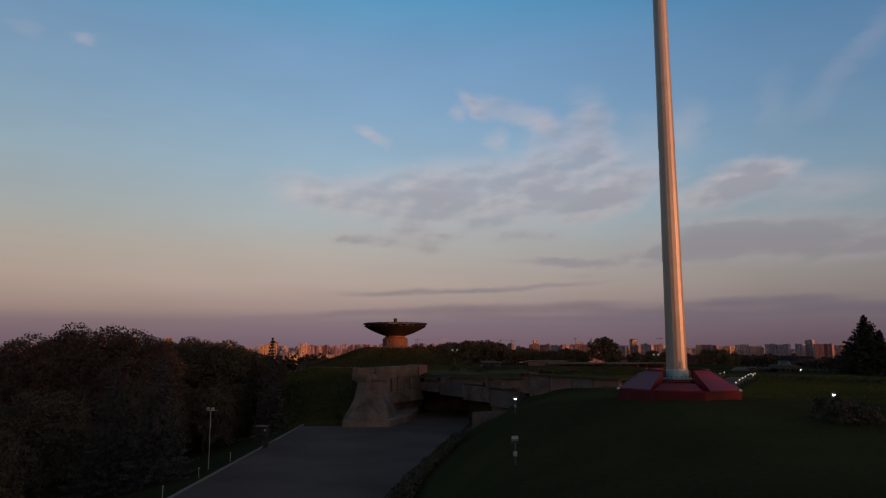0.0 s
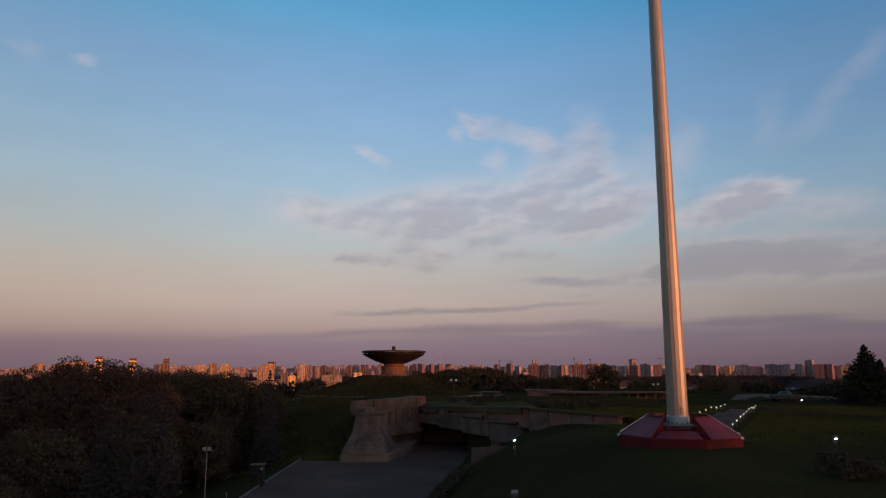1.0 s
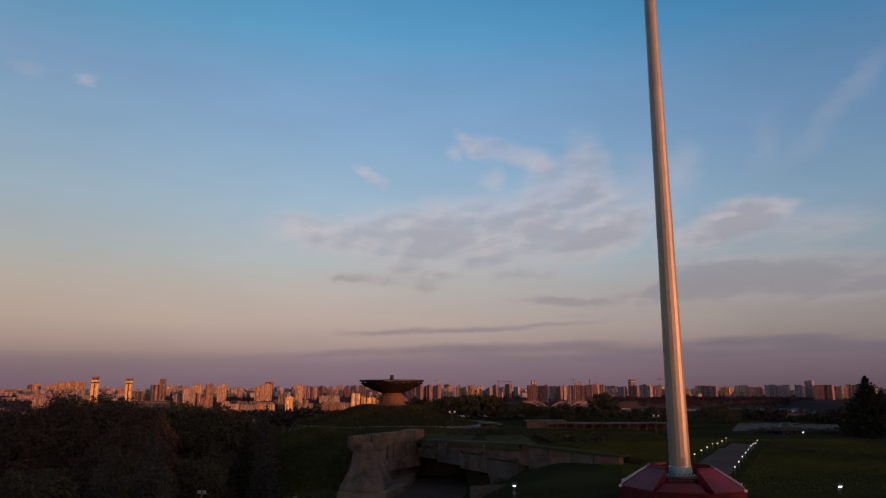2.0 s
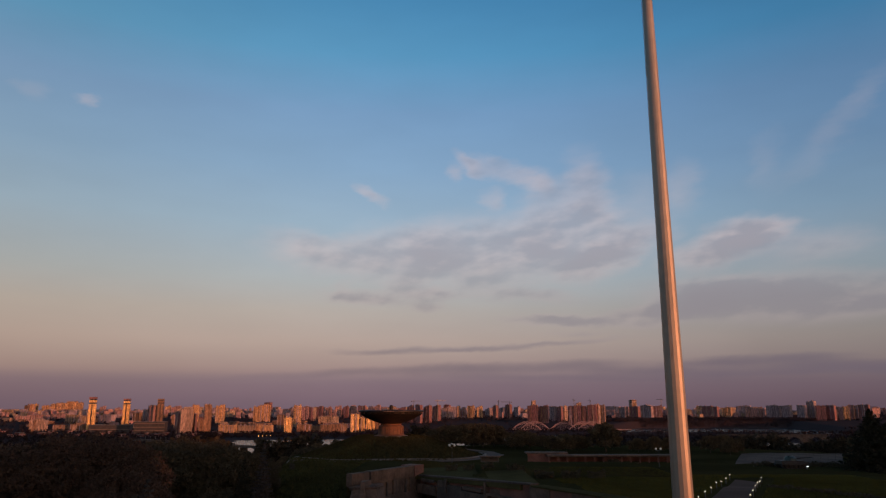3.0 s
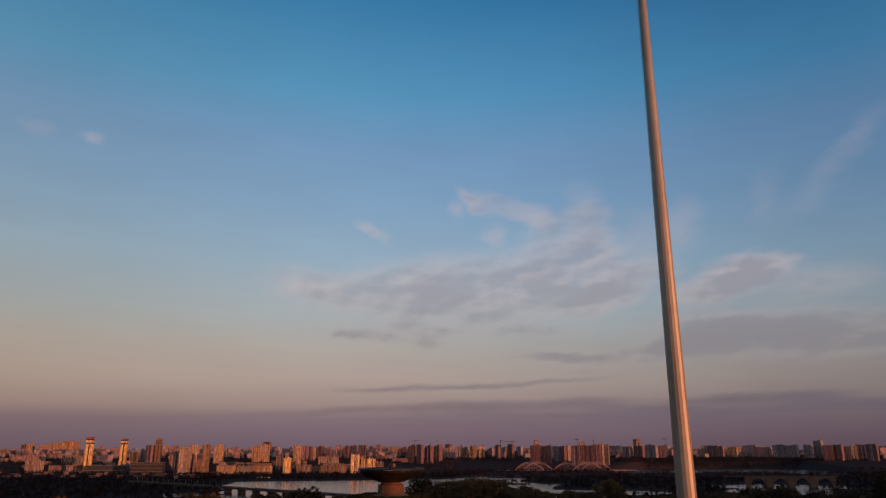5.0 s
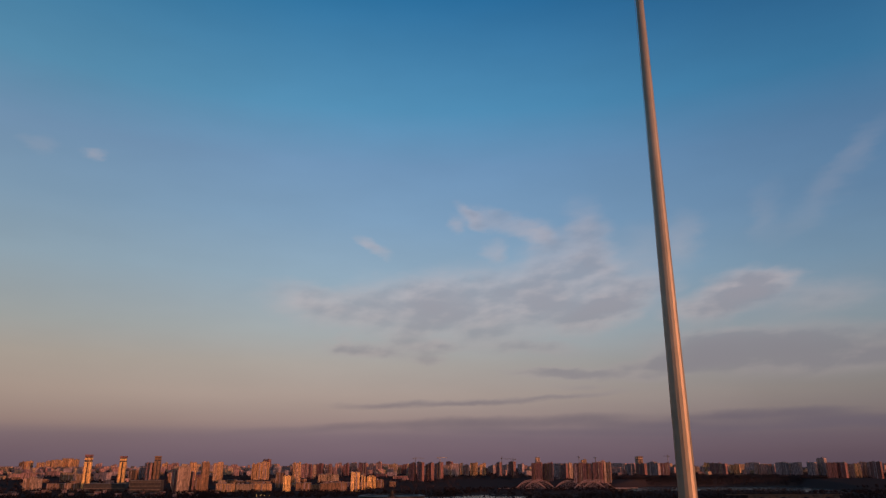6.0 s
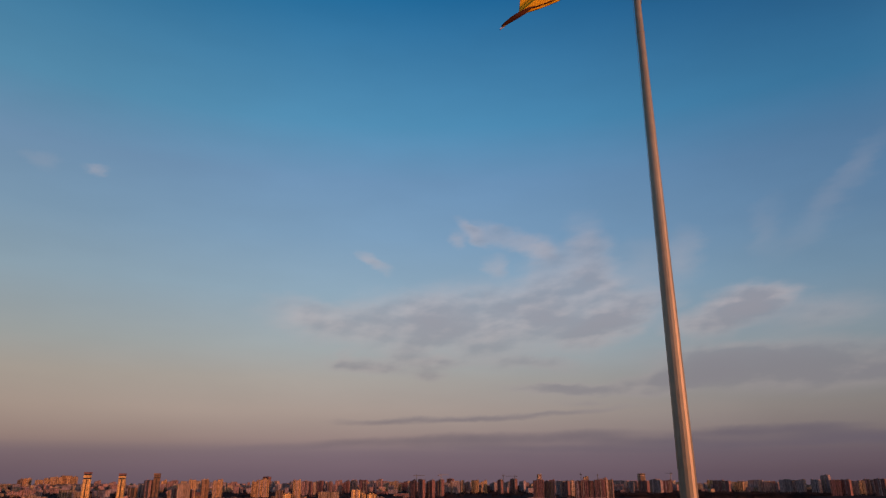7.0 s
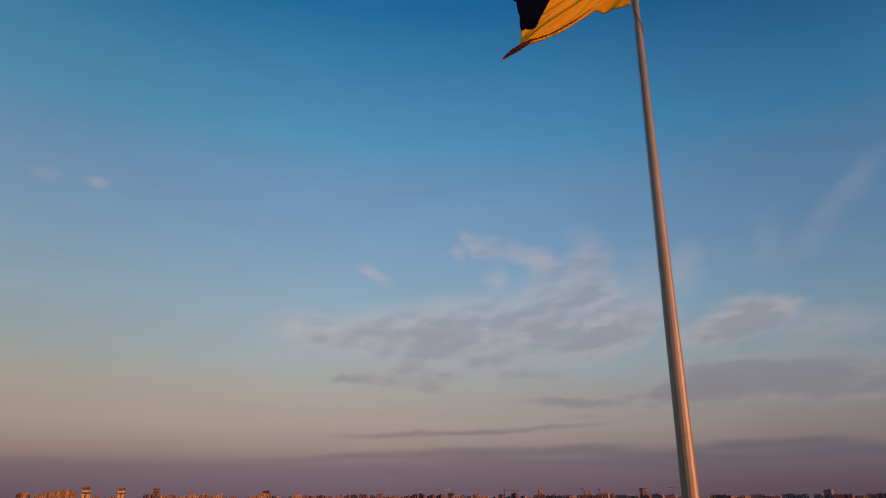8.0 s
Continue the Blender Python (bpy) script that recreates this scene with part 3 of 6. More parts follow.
def make_ground():
    xs, ys = axis(-48, 72, 1.25, -16000, 72.1, cap=40, reach=1300), axis(36, 190, 1.25, -9000, 4600, 1.07, 32, 3700)
    ys = np.unique(np.concatenate([ys[(ys < -204) | (ys > -178)], [-204, -200, -196, -193, -190, -187, -184, -180]]))
    ys = np.append(ys, [5200, 6500, 9000, 14000, 20000])
    xs = np.concatenate([xs[xs <= 72.1], np.arange(75, 291, 4.0), np.arange(292, 320, 0.5), axis(321, 330, 6.0, 320.9, 16000, cap=40, reach=2100)])
    gx, gy = np.meshgrid(xs, ys)
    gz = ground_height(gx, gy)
    verts = np.stack([gx, gy, gz], -1).reshape(-1, 3)
    nx = len(xs)
    i = (np.arange(len(ys) - 1)[:, None] * nx + np.arange(nx - 1)[None]).ravel()
    faces = np.stack([i, i + 1, i + nx + 1, i + nx], -1).tolist()
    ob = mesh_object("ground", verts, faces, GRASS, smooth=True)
    tagged(ob, "dark mown grass over a hill above a wide river", "ground", kind="structure")


def at_ground(x, y):
    return float(ground_height(x, y))


make_ground()
water = mesh_object("water", [(-9000, 430, RIVER_Z), (9000, 430, RIVER_Z), (9000, 4300, RIVER_Z), (-9000, 4300, RIVER_Z)], [(0, 1, 2, 3)], WATER)
tagged(water, "calm grey river water reflecting the dusk sky", "water", kind="structure")


# ---- plaza, kerbs, walkway, far pavements ----
def strip(name, left, right, lift, mat, label, category, kind="structure", thick=0.12):
    """Paving between two rows of (x, y), laid on the ground with real thickness."""
    bm = bmesh.new()
    rows = []
    for a, b in zip(left, right):
        n = 6
        top = [(a[0] + (b[0] - a[0]) * k / n, a[1] + (b[1] - a[1]) * k / n) for k in range(n + 1)]
        rows.append([(p[0], p[1], at_ground(*p) + lift) for p in top] + [(p[0], p[1], at_ground(*p) + lift - thick) for p in top[::-1]])
    loft(bm, *rows)
    ob = part(name, bm, mat)
    return tagged(ob, label, category, kind=kind)


_ys = np.linspace(8, 124.5, 60)
plaza = strip("pavement", [(-24.8, y) for y in _ys], [(float(plaza_edge(y)) - 0.3, y) for y in _ys], 0.03, ASPHALT, "grey worn asphalt of a wide approach road", "road", thick=0.3)
_ys = np.linspace(124.52, 157, 20)
strip("pavement", [(max(-15.6 + (y - 129.5) / 1.708, -16.0), y) for y in _ys], [(min(float(plaza_edge(y)) - 0.3, 8.3), y) for y in _ys], 0.03, ASPHALT, "grey asphalt running on under the overpass", "road", thick=0.3)
_k = np.linspace(0, 1, 26)
strip("pavement", [(30.2 + 25.6 * k, 90.6 + 49.0 * k) for k in _k], [(35.0 + 23.2 * k, 88.6 + 46.2 * k) for k in _k], 0.05, ASPHALT, "grey paved walkway between low lights", "pavement")
ring = [(math.cos(math.pi * (1.1 + 0.8 * k)), math.sin(math.pi * (1.1 + 0.8 * k))) for k in np.linspace(0.06, 1.25, 44)]
strip("pavement", [(RING_AT[0] + 28 * c, RING_AT[1] + 28 * s) for c, s in ring], [(RING_AT[0] + 30.5 * c, RING_AT[1] + 30.5 * s) for c, s in ring], 0.06, PAVING, "pale paved path curving round the grassy mound", "pavement")
strip("trim", [(RING_AT[0] + 27.4 * c, RING_AT[1] + 27.4 * s) for c, s in ring], [(RING_AT[0] + 27.95 * c, RING_AT[1] + 27.95 * s) for c, s in ring], 0.28, KERB, "pale stone kerb round the grassy mound", "kerb", thick=0.4)
strip("pavement", [(12.5, 205), (14.8, 210), (13.0, 222), (7.0, 236), (-2, 243)], [(15.5, 203.5), (18.0, 210), (16.0, 224), (9.0, 238.5), (-1, 246)], 0.06, PAVING, "pale path bending away behind the mound", "pavement")


# ---- flagpole and its base ----
def make_flagpole():
    pole = thing("flagpole", (POLE_AT[0], POLE_AT[1], -0.85), "very tall tapered steel flagpole, lit warm by low sun", "flagpole")
    pole.matrix_basis = pose(POLE_AT[0], POLE_AT[1], -0.85, 0.2, -0.13, 0)

    def wide(z):
        return 0.925 - 0.0082 * z

    joints = [0.0, 9.9, 20.7, 31.5, 42.3, 53.1, 64.2, 75.0, 85.0, 90.0]
    for a, b in zip(joints, joints[1:]):
        low = 0.012 if a else 0.0
        bm = loft(bmesh.new(), circle(wide(a) + low, a + 0.85, 16, off=0.5), circle(wide(a) + low, a + 1.15, 16, off=0.5), circle(wide(b) - 0.004, b + 0.85, 16, off=0.5))
        part("pole_section", bm, STEEL, pole)
    bm = turned([(1.25, 0.0), (1.25, 0.12), (1.02, 0.16), (0.99, 0.8), (0.96, 0.86)], 16, off=0.5)
    part("flange", bm, STEEL_GREEN, pole, "weathered grey-green foot flange")
    for k in range(16):
        c, s = math.cos(2 * math.pi * k / 16), math.sin(2 * math.pi * k / 16)
        part("bolt", turned([(0.05, 0.12), (0.05, 0.26), (0.03, 0.28)], 6, 1.14 * c, 1.14 * s), STEEL_DARK, pole)
    part("service_hatch", box(-0.05, 0.25, -0.98, -0.88, 0.95, 1.6, 0.02), LAMP_GREY, pole, "small grey service hatch")
    part("truck", turned([(0.20, 90.8), (0.34, 90.9), (0.34, 91.2), (0.10, 91.5)], 16), STEEL_DARK, pole)
    # halyard and its loop below the flag
    part("halyard", tube([(-0.98, -0.3, 1.5), (-0.78, -0.3, 35.0), (-0.55, -0.25, 73.5)], 0.016, 5), ROPE, pole, "thin dark halyard beside the pole")
    loop = []
    for k in range(22):
        q = k / 21
        z = 72.4 - 3.4 * q
        a = math.pi * (1.05 + 0.95 * q)
        r = wide(z) + 0.05 + 0.10 * (1 - q)
        loop.append((r * math.cos(a), r * math.sin(a), z + 0.85))
    part("rope_loop", tube(loop, 0.045, 6), ROPE, pole, "dark rope wound loosely round the pole")
    for z in (65.3,):
        part("clamp", turned([(wide(z) + 0.02, z + 0.78), (wide(z) + 0.05, z + 0.8), (wide(z) + 0.05, z + 0.92), (wide(z) + 0.02, z + 0.94)], 16, off=0.5), STEEL, pole)


def make_pole_base():
    base = thing("pole_base", (POLE_AT[0], POLE_AT[1], -2.55), "octagonal red granite flagpole base with sloping wedge panels", "plinth", turn=-18)
    part("plinth", loft(bmesh.new(), circle(5.62, -0.2, 8, off=0.5), circle(5.62, 0.82, 8, off=0.5), circle(5.52, 0.88, 8, off=0.5)), GRANITE_DARK, base, "darker red granite plinth")
    part("floor_slab", loft(bmesh.new(), circle(4.2, 0.88, 8, off=0.5), circle(4.2, 1.3, 8, off=0.5), circle(2.5, 1.32, 8, off=0.5), circle(2.5, 1.7, 8, off=0.5)), GRANITE_DARK, base, "darker red inner steps")

    def at(r, a, z):
        return (r * math.cos(a), r * math.sin(a), z)

    for k in range(8):
        front = k == 6          # the side towards the lawn is lower and stepped
        r_out, r_in, z_in = (5.5, 2.95, 2.52) if not front else (5.5, 4.0, 1.45)
        b0, b1 = 2 * math.pi * (k - 0.5) / 8 + 0.03, 2 * math.pi * (k + 0.5) / 8 - 0.03
        if k == 7:
            b0 += 0.06
        bm = loft(bmesh.new(), [at(r_out, b0, 0.88), at(r_out, b1, 0.88), at(r_out, b1, 0.96), at(r_out, b0, 0.96)], [at(r_in, b0, 0.88), at(r_in, b1, 0.88), at(r_in, b1, z_in), at(r_in, b0, z_in)])
        wedge = part("wedge_panel", bm, GRANITE_RED, base)
        if not front:
            ring_ = lambda r: [at(r, b0, z_in), at(r, b1, z_in), at(r, b1, z_in + 0.06), at(r, b0, z_in + 0.06)]
            part("coping", loft(bmesh.new(), ring_(r_in + 0.05), ring_(r_in - 0.2)), GRANITE_DARK, wedge)
    for z0, r0 in ((1.45, 3.9), (1.62, 3.3)):
        b0, b1 = 2 * math.pi * 5.56 / 8, 2 * math.pi * 6.44 / 8
        part("step", loft(bmesh.new(), [at(r0, b0, z0 - 0.3), at(r0, b1, z0 - 0.3), at(r0, b1, z0), at(r0, b0, z0)], [at(2.4, b0, z0 - 0.3), at(2.4, b1, z0 - 0.3), at(2.4, b1, z0), at(2.4, b0, z0)]), GRANITE_DARK, base)
    for k in (0, 3, 4, 7):
        a = 2 * math.pi * (k + 0.5) / 8
        x, y = 5.45 * math.cos(a), 5.45 * math.sin(a)
        part("corner_stone", box(x - 0.2, x + 0.2, y - 0.2, y + 0.2, 0.80, 0.98, 0.04), EDGE_STONE, base, "pale corner stone")


def make_flag():
    flag = thing("flag", (20.5, 64.7, 73.0), "large yellow and blue cloth flag, sagging in folds", "flag")
    nu, half = 144, 44

    def at(u, v):
        """u along the fly, v up the hoist; the free end hangs and its lower corner trails as a tail."""
        d = u * np.interp(v, [0, 0.25, 0.5, 1.0], [14.6, 12.5, 12.2, 14.6])
        foot = np.interp(u, [0, 0.10, 0.27, 0.40, 0.58, 0.80, 0.90, 1.0], [0.1, -0.2, -0.5, -2.0, -4.25, -5.9, -6.7, -7.7])
        seam = np.interp(u, [0, 0.3, 0.55, 0.70, 0.80, 0.88, 1.0], [8.1, 7.4, 4.4, 1.3, -1.1, -3.3, -3.4])
        head = np.interp(u, [0, 0.5, 1.0], [16.0, 13.0, 9.0])
        lift = foot + (seam - foot) * v * 2 if v < 0.5 else seam + (head - seam) * (v - 0.5) * 2
        # folds run from the hoist down to the free corner
        q = lift * 0.62 + d * 0.55
        deep = 0.55 * math.sin(1.7 * q) + 0.45 * abs(math.sin(2.6 * q + 1.1)) + 0.6 * math.sin(0.42 * d + 0.2) * u + 0.20 * abs(math.sin(3.1 * q + 0.35 * d))
        return (float(-d), float(-0.6 * u + deep * min(1.0, 5 * u + 0.08)), float(lift + 0.1 * math.sin(11 * u)))

    for name, mat, v0, v1 in (("yellow_band", FLAG_YELLOW, 0.0, 0.5), ("blue_band", FLAG_BLUE, 0.5, 1.0)):
        verts = [at(i / nu, v0 + (v1 - v0) * j / half) for i in range(nu + 1) for j in range(half + 1)]
        back = [(x, y + 0.16, z) for x, y, z in verts]
        n, faces = len(verts), []
        for i in range(nu):
            for j in range(half):
                a = i * (half + 1) + j
                faces.append((a, a + half + 1, a + half + 2, a + 1))
                faces.append((n + a, n + a + 1, n + a + half + 2, n + a + half + 1))
        rim = [i * (half + 1) for i in range(nu + 1)] + [nu * (half + 1) + j for j in range(1, half + 1)] + [i * (half + 1) + half for i in range(nu - 1, -1, -1)] + list(range(half - 1, 0, -1))
        for a, b in zip(rim, rim[1:] + rim[:1]):
            faces.append((a, n + a, n + b, b))
        mesh_object(name, verts + back, faces, mat, flag, smooth=True)
    roll = []
    for k in range(13):
        x, y, z = at(0.74 + 0.26 * k / 12, 0.02)
        roll.append((x, y - 0.16, z + 0.06))
    hem = []
    for k in range(30):
        x, y, z = at(0.30 + 0.46 * k / 29, 0.012)
        hem.append((x, y - 0.16, z + 0.10))
    # dark tube added along the foot to draw the shaded crease
    part("rolled_hem", tube(hem, [0.02 + 0.07 * abs(math.sin(1.3 * k)) * min(1.0, k / 8) for k in range(30)], 7), FLAG_SHADE, flag, "rolled lower hem with fold shade put into its dark colour")
    part("rolled_corner", tube(roll, [0.04, 0.08, 0.14, 0.20, 0.24, 0.27, 0.29, 0.29, 0.28, 0.25, 0.20, 0.14, 0.06], 8), FLAG_SHADE, flag, "rolled trailing corner with shade put into its dark colour")
    part("hoist_rope", tube([(0.15, 0, -0.4), (0.1, 0, 8.0), (0.05, 0, 16.3)], 0.03, 5), ROPE, flag)


make_flagpole()
make_pole_base()
make_flag()


# ---- fire bowl on its mound ----
def make_bowl():
    bowl = thing("fire_bowl", (BOWL_AT[0], BOWL_AT[1], 1.12), "huge dark bronze bowl on a round stone pedestal", "monument")
    bowl.scale = (0.953, 0.953, 0.953)
    part("base_step", turned([(5.7, 0.0), (5.7, 0.3), (5.2, 0.36), (4.9, 0.75)], 40), CONCRETE_PALE, bowl, "round stone step")
    part("pedestal", turned([(4.6, 0.7), (4.0, 0.95), (3.72, 1.3), (3.62, 2.3), (3.72, 3.3), (3.5, 3.55), (3.05, 3.75), (2.95, 4.3)], 40), STONE_WARM, bowl, "stone drum pedestal with orange sunlight put into its colour")
    for k in range(20):
        a = 2 * math.pi * k / 20
        x, y = 3.62 * math.cos(a), 3.62 * math.sin(a)
        rib = part("pedestal_rib", box(-0.14, 0.14, -0.12, 0.12, 0.95, 3.3, 0.03), STONE_WARM, bowl)
        rib.matrix_basis = pose(x, y, 0, 0, 0, math.degrees(a))
    part("dish", turned([(2.8, 4.1), (3.6, 4.3), (5.4, 4.95), (7.2, 5.75), (8.5, 6.45), (9.3, 6.95), (9.4, 7.1), (8.3, 7.1), (6.0, 6.9)], 56), BRONZE, bowl)
    part("rim_ring", turned([(8.0, 7.4), (9.3, 7.42), (9.65, 7.55), (9.65, 7.9), (9.3, 8.05), (8.3, 8.05), (7.8, 7.7)], 56), BRONZE, bowl, "dark rounded upper rim")
    part("inner_pan", turned([(7.7, 7.0), (7.7, 7.75), (5.0, 7.5), (1.5, 7.6)], 40), BRONZE, bowl)
    part("burner", turned([(0.55, 7.4), (0.55, 9.1), (0.48, 9.4), (0.45, 9.45)], 16), BRONZE, bowl, "dark burner stub")
    part("burner_collar", turned([(1.3, 7.4), (1.3, 7.9), (0.9, 8.2)], 16), BRONZE, bowl)
    for k in range(28):
        a = 2 * math.pi * k / 28
        b = part("rim_bracket", box(-0.16, 0.16, -0.3, 0.3, 7.05, 7.45, 0.02), BRONZE, bowl)
        b.matrix_basis = pose(8.85 * math.cos(a), 8.85 * math.sin(a), 0, 0, 0, math.degrees(a))
    part("plaque", box(-1.5, 1.5, -9.78, -9.6, 7.55, 7.8, 0.03), CONCRETE, bowl, "pale plaque on the rim")


make_bowl()


# ---- concrete gate block and overpass ----
def make_gate_block():
    z = PLAZA_Z
    blk = thing("gate_block", (-13.0, 126.0, z), "massive sculpted concrete gate block with overhanging head", "monument")
    a, b = Vector((-16.5, 129.4)), Vector((-4.5, 149.9))
    out = Vector((0.863, -0.505))

    def ring(pts, h):
        return [(x + 13.0, y - 126.0, h - z) for x, y in pts]

    def along(q0, q1, fore, back, z0, z1, lean=0.0):
        """A stretch of the wall, standing fore of its line; lean pushes the lower edge forward."""
        p, q = a + (b - a) * q0, a + (b - a) * q1
        low = [p + out * (fore + lean), q + out * (fore + lean), q - out * back, p - out * back]
        top = [p + out * fore, q + out * fore, q - out * back, p - out * back]
        return loft(bmesh.new(), ring([(v.x, v.y) for v in low], z0), ring([(v.x, v.y) for v in top], z1))

    foot = [(-17.5, 122.3), (-9.3, 122.9), (-6.4, 132.0), (-5.2, 149.0), (-17.5, 131.0)]
    inner = [(-17.3, 122.5), (-9.5, 123.1), (-6.7, 132.2), (-5.6, 148.8), (-17.3, 131.0)]
    part("plinth", loft(bmesh.new(), ring(foot, z - 0.1), ring(foot, z + 1.2), ring(inner, z + 1.32)), CONCRETE_PALE, blk, "paler weathered plinth")
    # battered front: a bell-shaped body, leaning back from the plinth to a narrow neck under the head
    def bell(x0, x1, yf, yb, h):
        c, w = 0.16 * (x1 - x0), 0.10 * (x1 - x0)
        pts = [(x0, yf + c), (x0 + w, yf + 0.35 * c), (x0 + 0.32 * (x1 - x0), yf), (x0 + 0.68 * (x1 - x0), yf), (x1 - w, yf + 0.35 * c), (x1, yf + c), (x1 + 0.9, yb), (x0 - 0.1, yb)]
        return ring(pts, h)

    part("flared_pier", loft(bmesh.new(), bell(-17.5, -9.7, 122.3, 131.5, -10.35), bell(-17.45, -9.8, 122.6, 131.8, -9.75), bell(-17.0, -10.1, 123.4, 132, -9.1), bell(-16.6, -10.4, 124.4, 132.2, -8.3), bell(-16.2, -10.8, 125.5, 132.4, -7.3),
                             bell(-15.95, -11.1, 126.5, 132.8, -6.2), bell(-15.8, -11.35, 127.4, 133.2, -5.0), bell(-15.7, -11.5, 128.1, 133.6, -3.8)), CONCRETE, blk, smooth=False)
    part("ridge", loft(bmesh.new(), bell(-15.6, -11.6, 122.9, 130, -9.6), bell(-15.0, -12.2, 124.0, 130, -8.2), bell(-14.6, -12.8, 125.2, 130, -6.9), bell(-14.35, -13.2, 126.2, 130, -5.6), bell(-14.2, -13.4, 127.0, 131, -4.4), bell(-14.1, -13.5, 127.6, 131, -3.0)), CONCRETE, blk, "narrow ridge up the front")
    part("brow", loft(bmesh.new(), bell(-16.0, -11.6, 127.9, 131, -4.5), bell(-16.4, -11.2, 127.7, 132, -3.95)), CONCRETE, blk)
    part("head_left", along(0.0, 0.145, 0.85, 0.4, -3.95, -1.8, -0.1), CONCRETE, blk)
    part("head_right", along(0.24, 0.855, 0.85, 0.9, -3.85, -1.8, -0.1), CONCRETE, blk)
    # low red sunlight on this end is painted with the brick colour
    part("head_end", along(0.86, 1.0, 0.9, 2.4, -3.85, -1.75), BRICK_RED, blk, "end of the head with red sunlight put into its colour")
    part("head_notch", along(0.145, 0.24, 0.45, 0.9, -3.6, -1.86), SOILED, blk)
    # the overhanging side mass, cut into tall bays
    for k, (q0, q1, fore, low) in enumerate(((0.28, 0.40, 0.55, -8.3), (0.405, 0.56, 0.30, -8.2), (0.565, 0.63, 0.62, -8.25), (0.635, 0.80, 0.34, -8.1), (0.805, 1.0, 0.58, -8.2))):
        part("side_bay", along(q0, q1, fore, 2.2, low, -3.85), CONCRETE, blk)
    part("recessed_wall", along(0.18, 1.0, -0.3, 2.4, -10.3, -8.1), CONCRETE, blk)
    part("skirt", along(0.16, 0.93, 0.75, 1.5, -8.75, -6.6, 0.55), CONCRETE, blk)
    part("buttress", along(0.27, 0.31, 0.2, 1.5, -10.3, -8.2), CONCRETE_PALE, blk)
    for q in (0.33, 0.47, 0.60, 0.74, 0.9):
        part("drip_stain_rib", along(q, q + 0.012, 0.70, 0.2, -7.9, -4.1), SOILED, blk)


def make_overpass():
    ov = thing("overpass", (0.0, 140.0, PLAZA_Z), "low concrete overpass with relief bands over a dark passage", "overpass")
    z = PLAZA_Z

    def ring(pts, h):
        return [(x, y - 140.0, h - z) for x, y in pts]

    a, b = Vector((-4.7, 147.0)), Vector((12.6, 118.5))
    d = (b - a).normalized()
    nrm = Vector((-d.y, d.x))        # into the mass
    if nrm.y < 0:
        nrm = -nrm

    def climb(q):
        return -3.72 + 1.3 * min(q, 1.1)

    def seg(q0, q1, out, back, z0, z1, tilt=False):
        """A stretch of the wall; with tilt its heights are counted from the climbing top edge."""
        p, q = a + (b - a) * q0, a + (b - a) * q1
        quad = [p - nrm * out, q - nrm * out, q + nrm * back, p + nrm * back]
        add = [climb(q0), climb(q1), climb(q1), climb(q0)] if tilt else [0.0] * 4
        low = add if z0 > -2 else [0.0] * 4
        return loft(bmesh.new(), [(v.x, v.y - 140.0, z0 - z + k) for v, k in zip(quad, low)], [(v.x, v.y - 140.0, z1 - z + k) for v, k in zip(quad, add)])

    deck = [(a.x, a.y), (b.x, b.y), (16, 120), (16, 160), (-11, 160), (-11, 150)]
    tops = [-3.62, -2.52, -2.5, -2.6, -3.6, -3.62]
    part("deck", loft(bmesh.new(), [(x, y - 140.0, t - 0.8 - z) for (x, y), t in zip(deck, tops)], [(x, y - 140.0, t - z) for (x, y), t in zip(deck, tops)]), TURF, ov)
    for q0, q1, out, z0, z1, mat in ((0.0, 0.22, 0.35, -6.9, -5.2, CONCRETE), (0.22, 0.48, 0.15, -7.3, -4.5, SOILED), (0.48, 0.74, 0.4, -7.7, -5.0, CONCRETE),
                                     (0.74, 1.0, 0.2, -8.3, -5.4, SOILED)):
        part("fascia_panel", seg(q0 + 0.004, q1 - 0.004, out, 1.0, z0, z1), mat, ov)
    part("upper_wall", seg(0.0, 1.05, -0.5, 1.4, -5.6, -0.05, True), BRICK_RED, ov, "dull reddish relief wall")
    for q0, q1, z0, z1 in ((0.05, 0.20, -4.6, -4.1), (0.24, 0.30, -5.0, -3.9), (0.50, 0.68, -4.75, -4.25), (0.72, 0.97, -5.1, -4.75), (0.31, 0.33, -6.0, -3.5), (0.70, 0.715, -6.0, -3.0)):
        part("relief_bar", seg(q0, q1, 0.3, 0.8, z0, z1), CONCRETE, ov)
    part("coping", seg(0.0, 1.08, 0.1, 1.6, -0.05, 0.2, True), SOILED, ov)
    part("right_abutment", loft(bmesh.new(), ring([(8.4, 126), (13.5, 119), (16, 121), (13, 160), (8.4, 160)], z - 0.2), ring([(8.4, 126), (13.5, 119), (16, 121), (13, 160), (8.4, 160)], -3.9)), CONCRETE, ov)
    part("left_abutment", loft(bmesh.new(), ring([(-10.5, 146), (-8.2, 146), (-8.2, 160), (-10.5, 160)], z - 0.2), ring([(-10.5, 146), (-8.2, 146), (-8.2, 160), (-10.5, 160)], -4.4)), CONCRETE, ov)
    part("back_wall", loft(bmesh.new(), ring([(-9, 155.5), (10, 155.5), (10, 157), (-9, 157)], z - 0.2), ring([(-9, 155.5), (10, 155.5), (10, 157), (-9, 157)], -4.4)), CONCRETE, ov)
    for k in range(4):
        q0 = 1.06 + 0.15 * k
        part("terrace_wall_panel", seg(q0 + 0.002, q0 + 0.148, -0.25 - 0.1 * (k % 2), 1.2, -6.5, -2.62), BRICK_RED if k % 2 else CONCRETE, ov)
    part("terrace_coping", seg(1.081, 1.67, 0.0, 2.6, -2.62, -2.38), TURF, ov, "broad grey terrace edge")


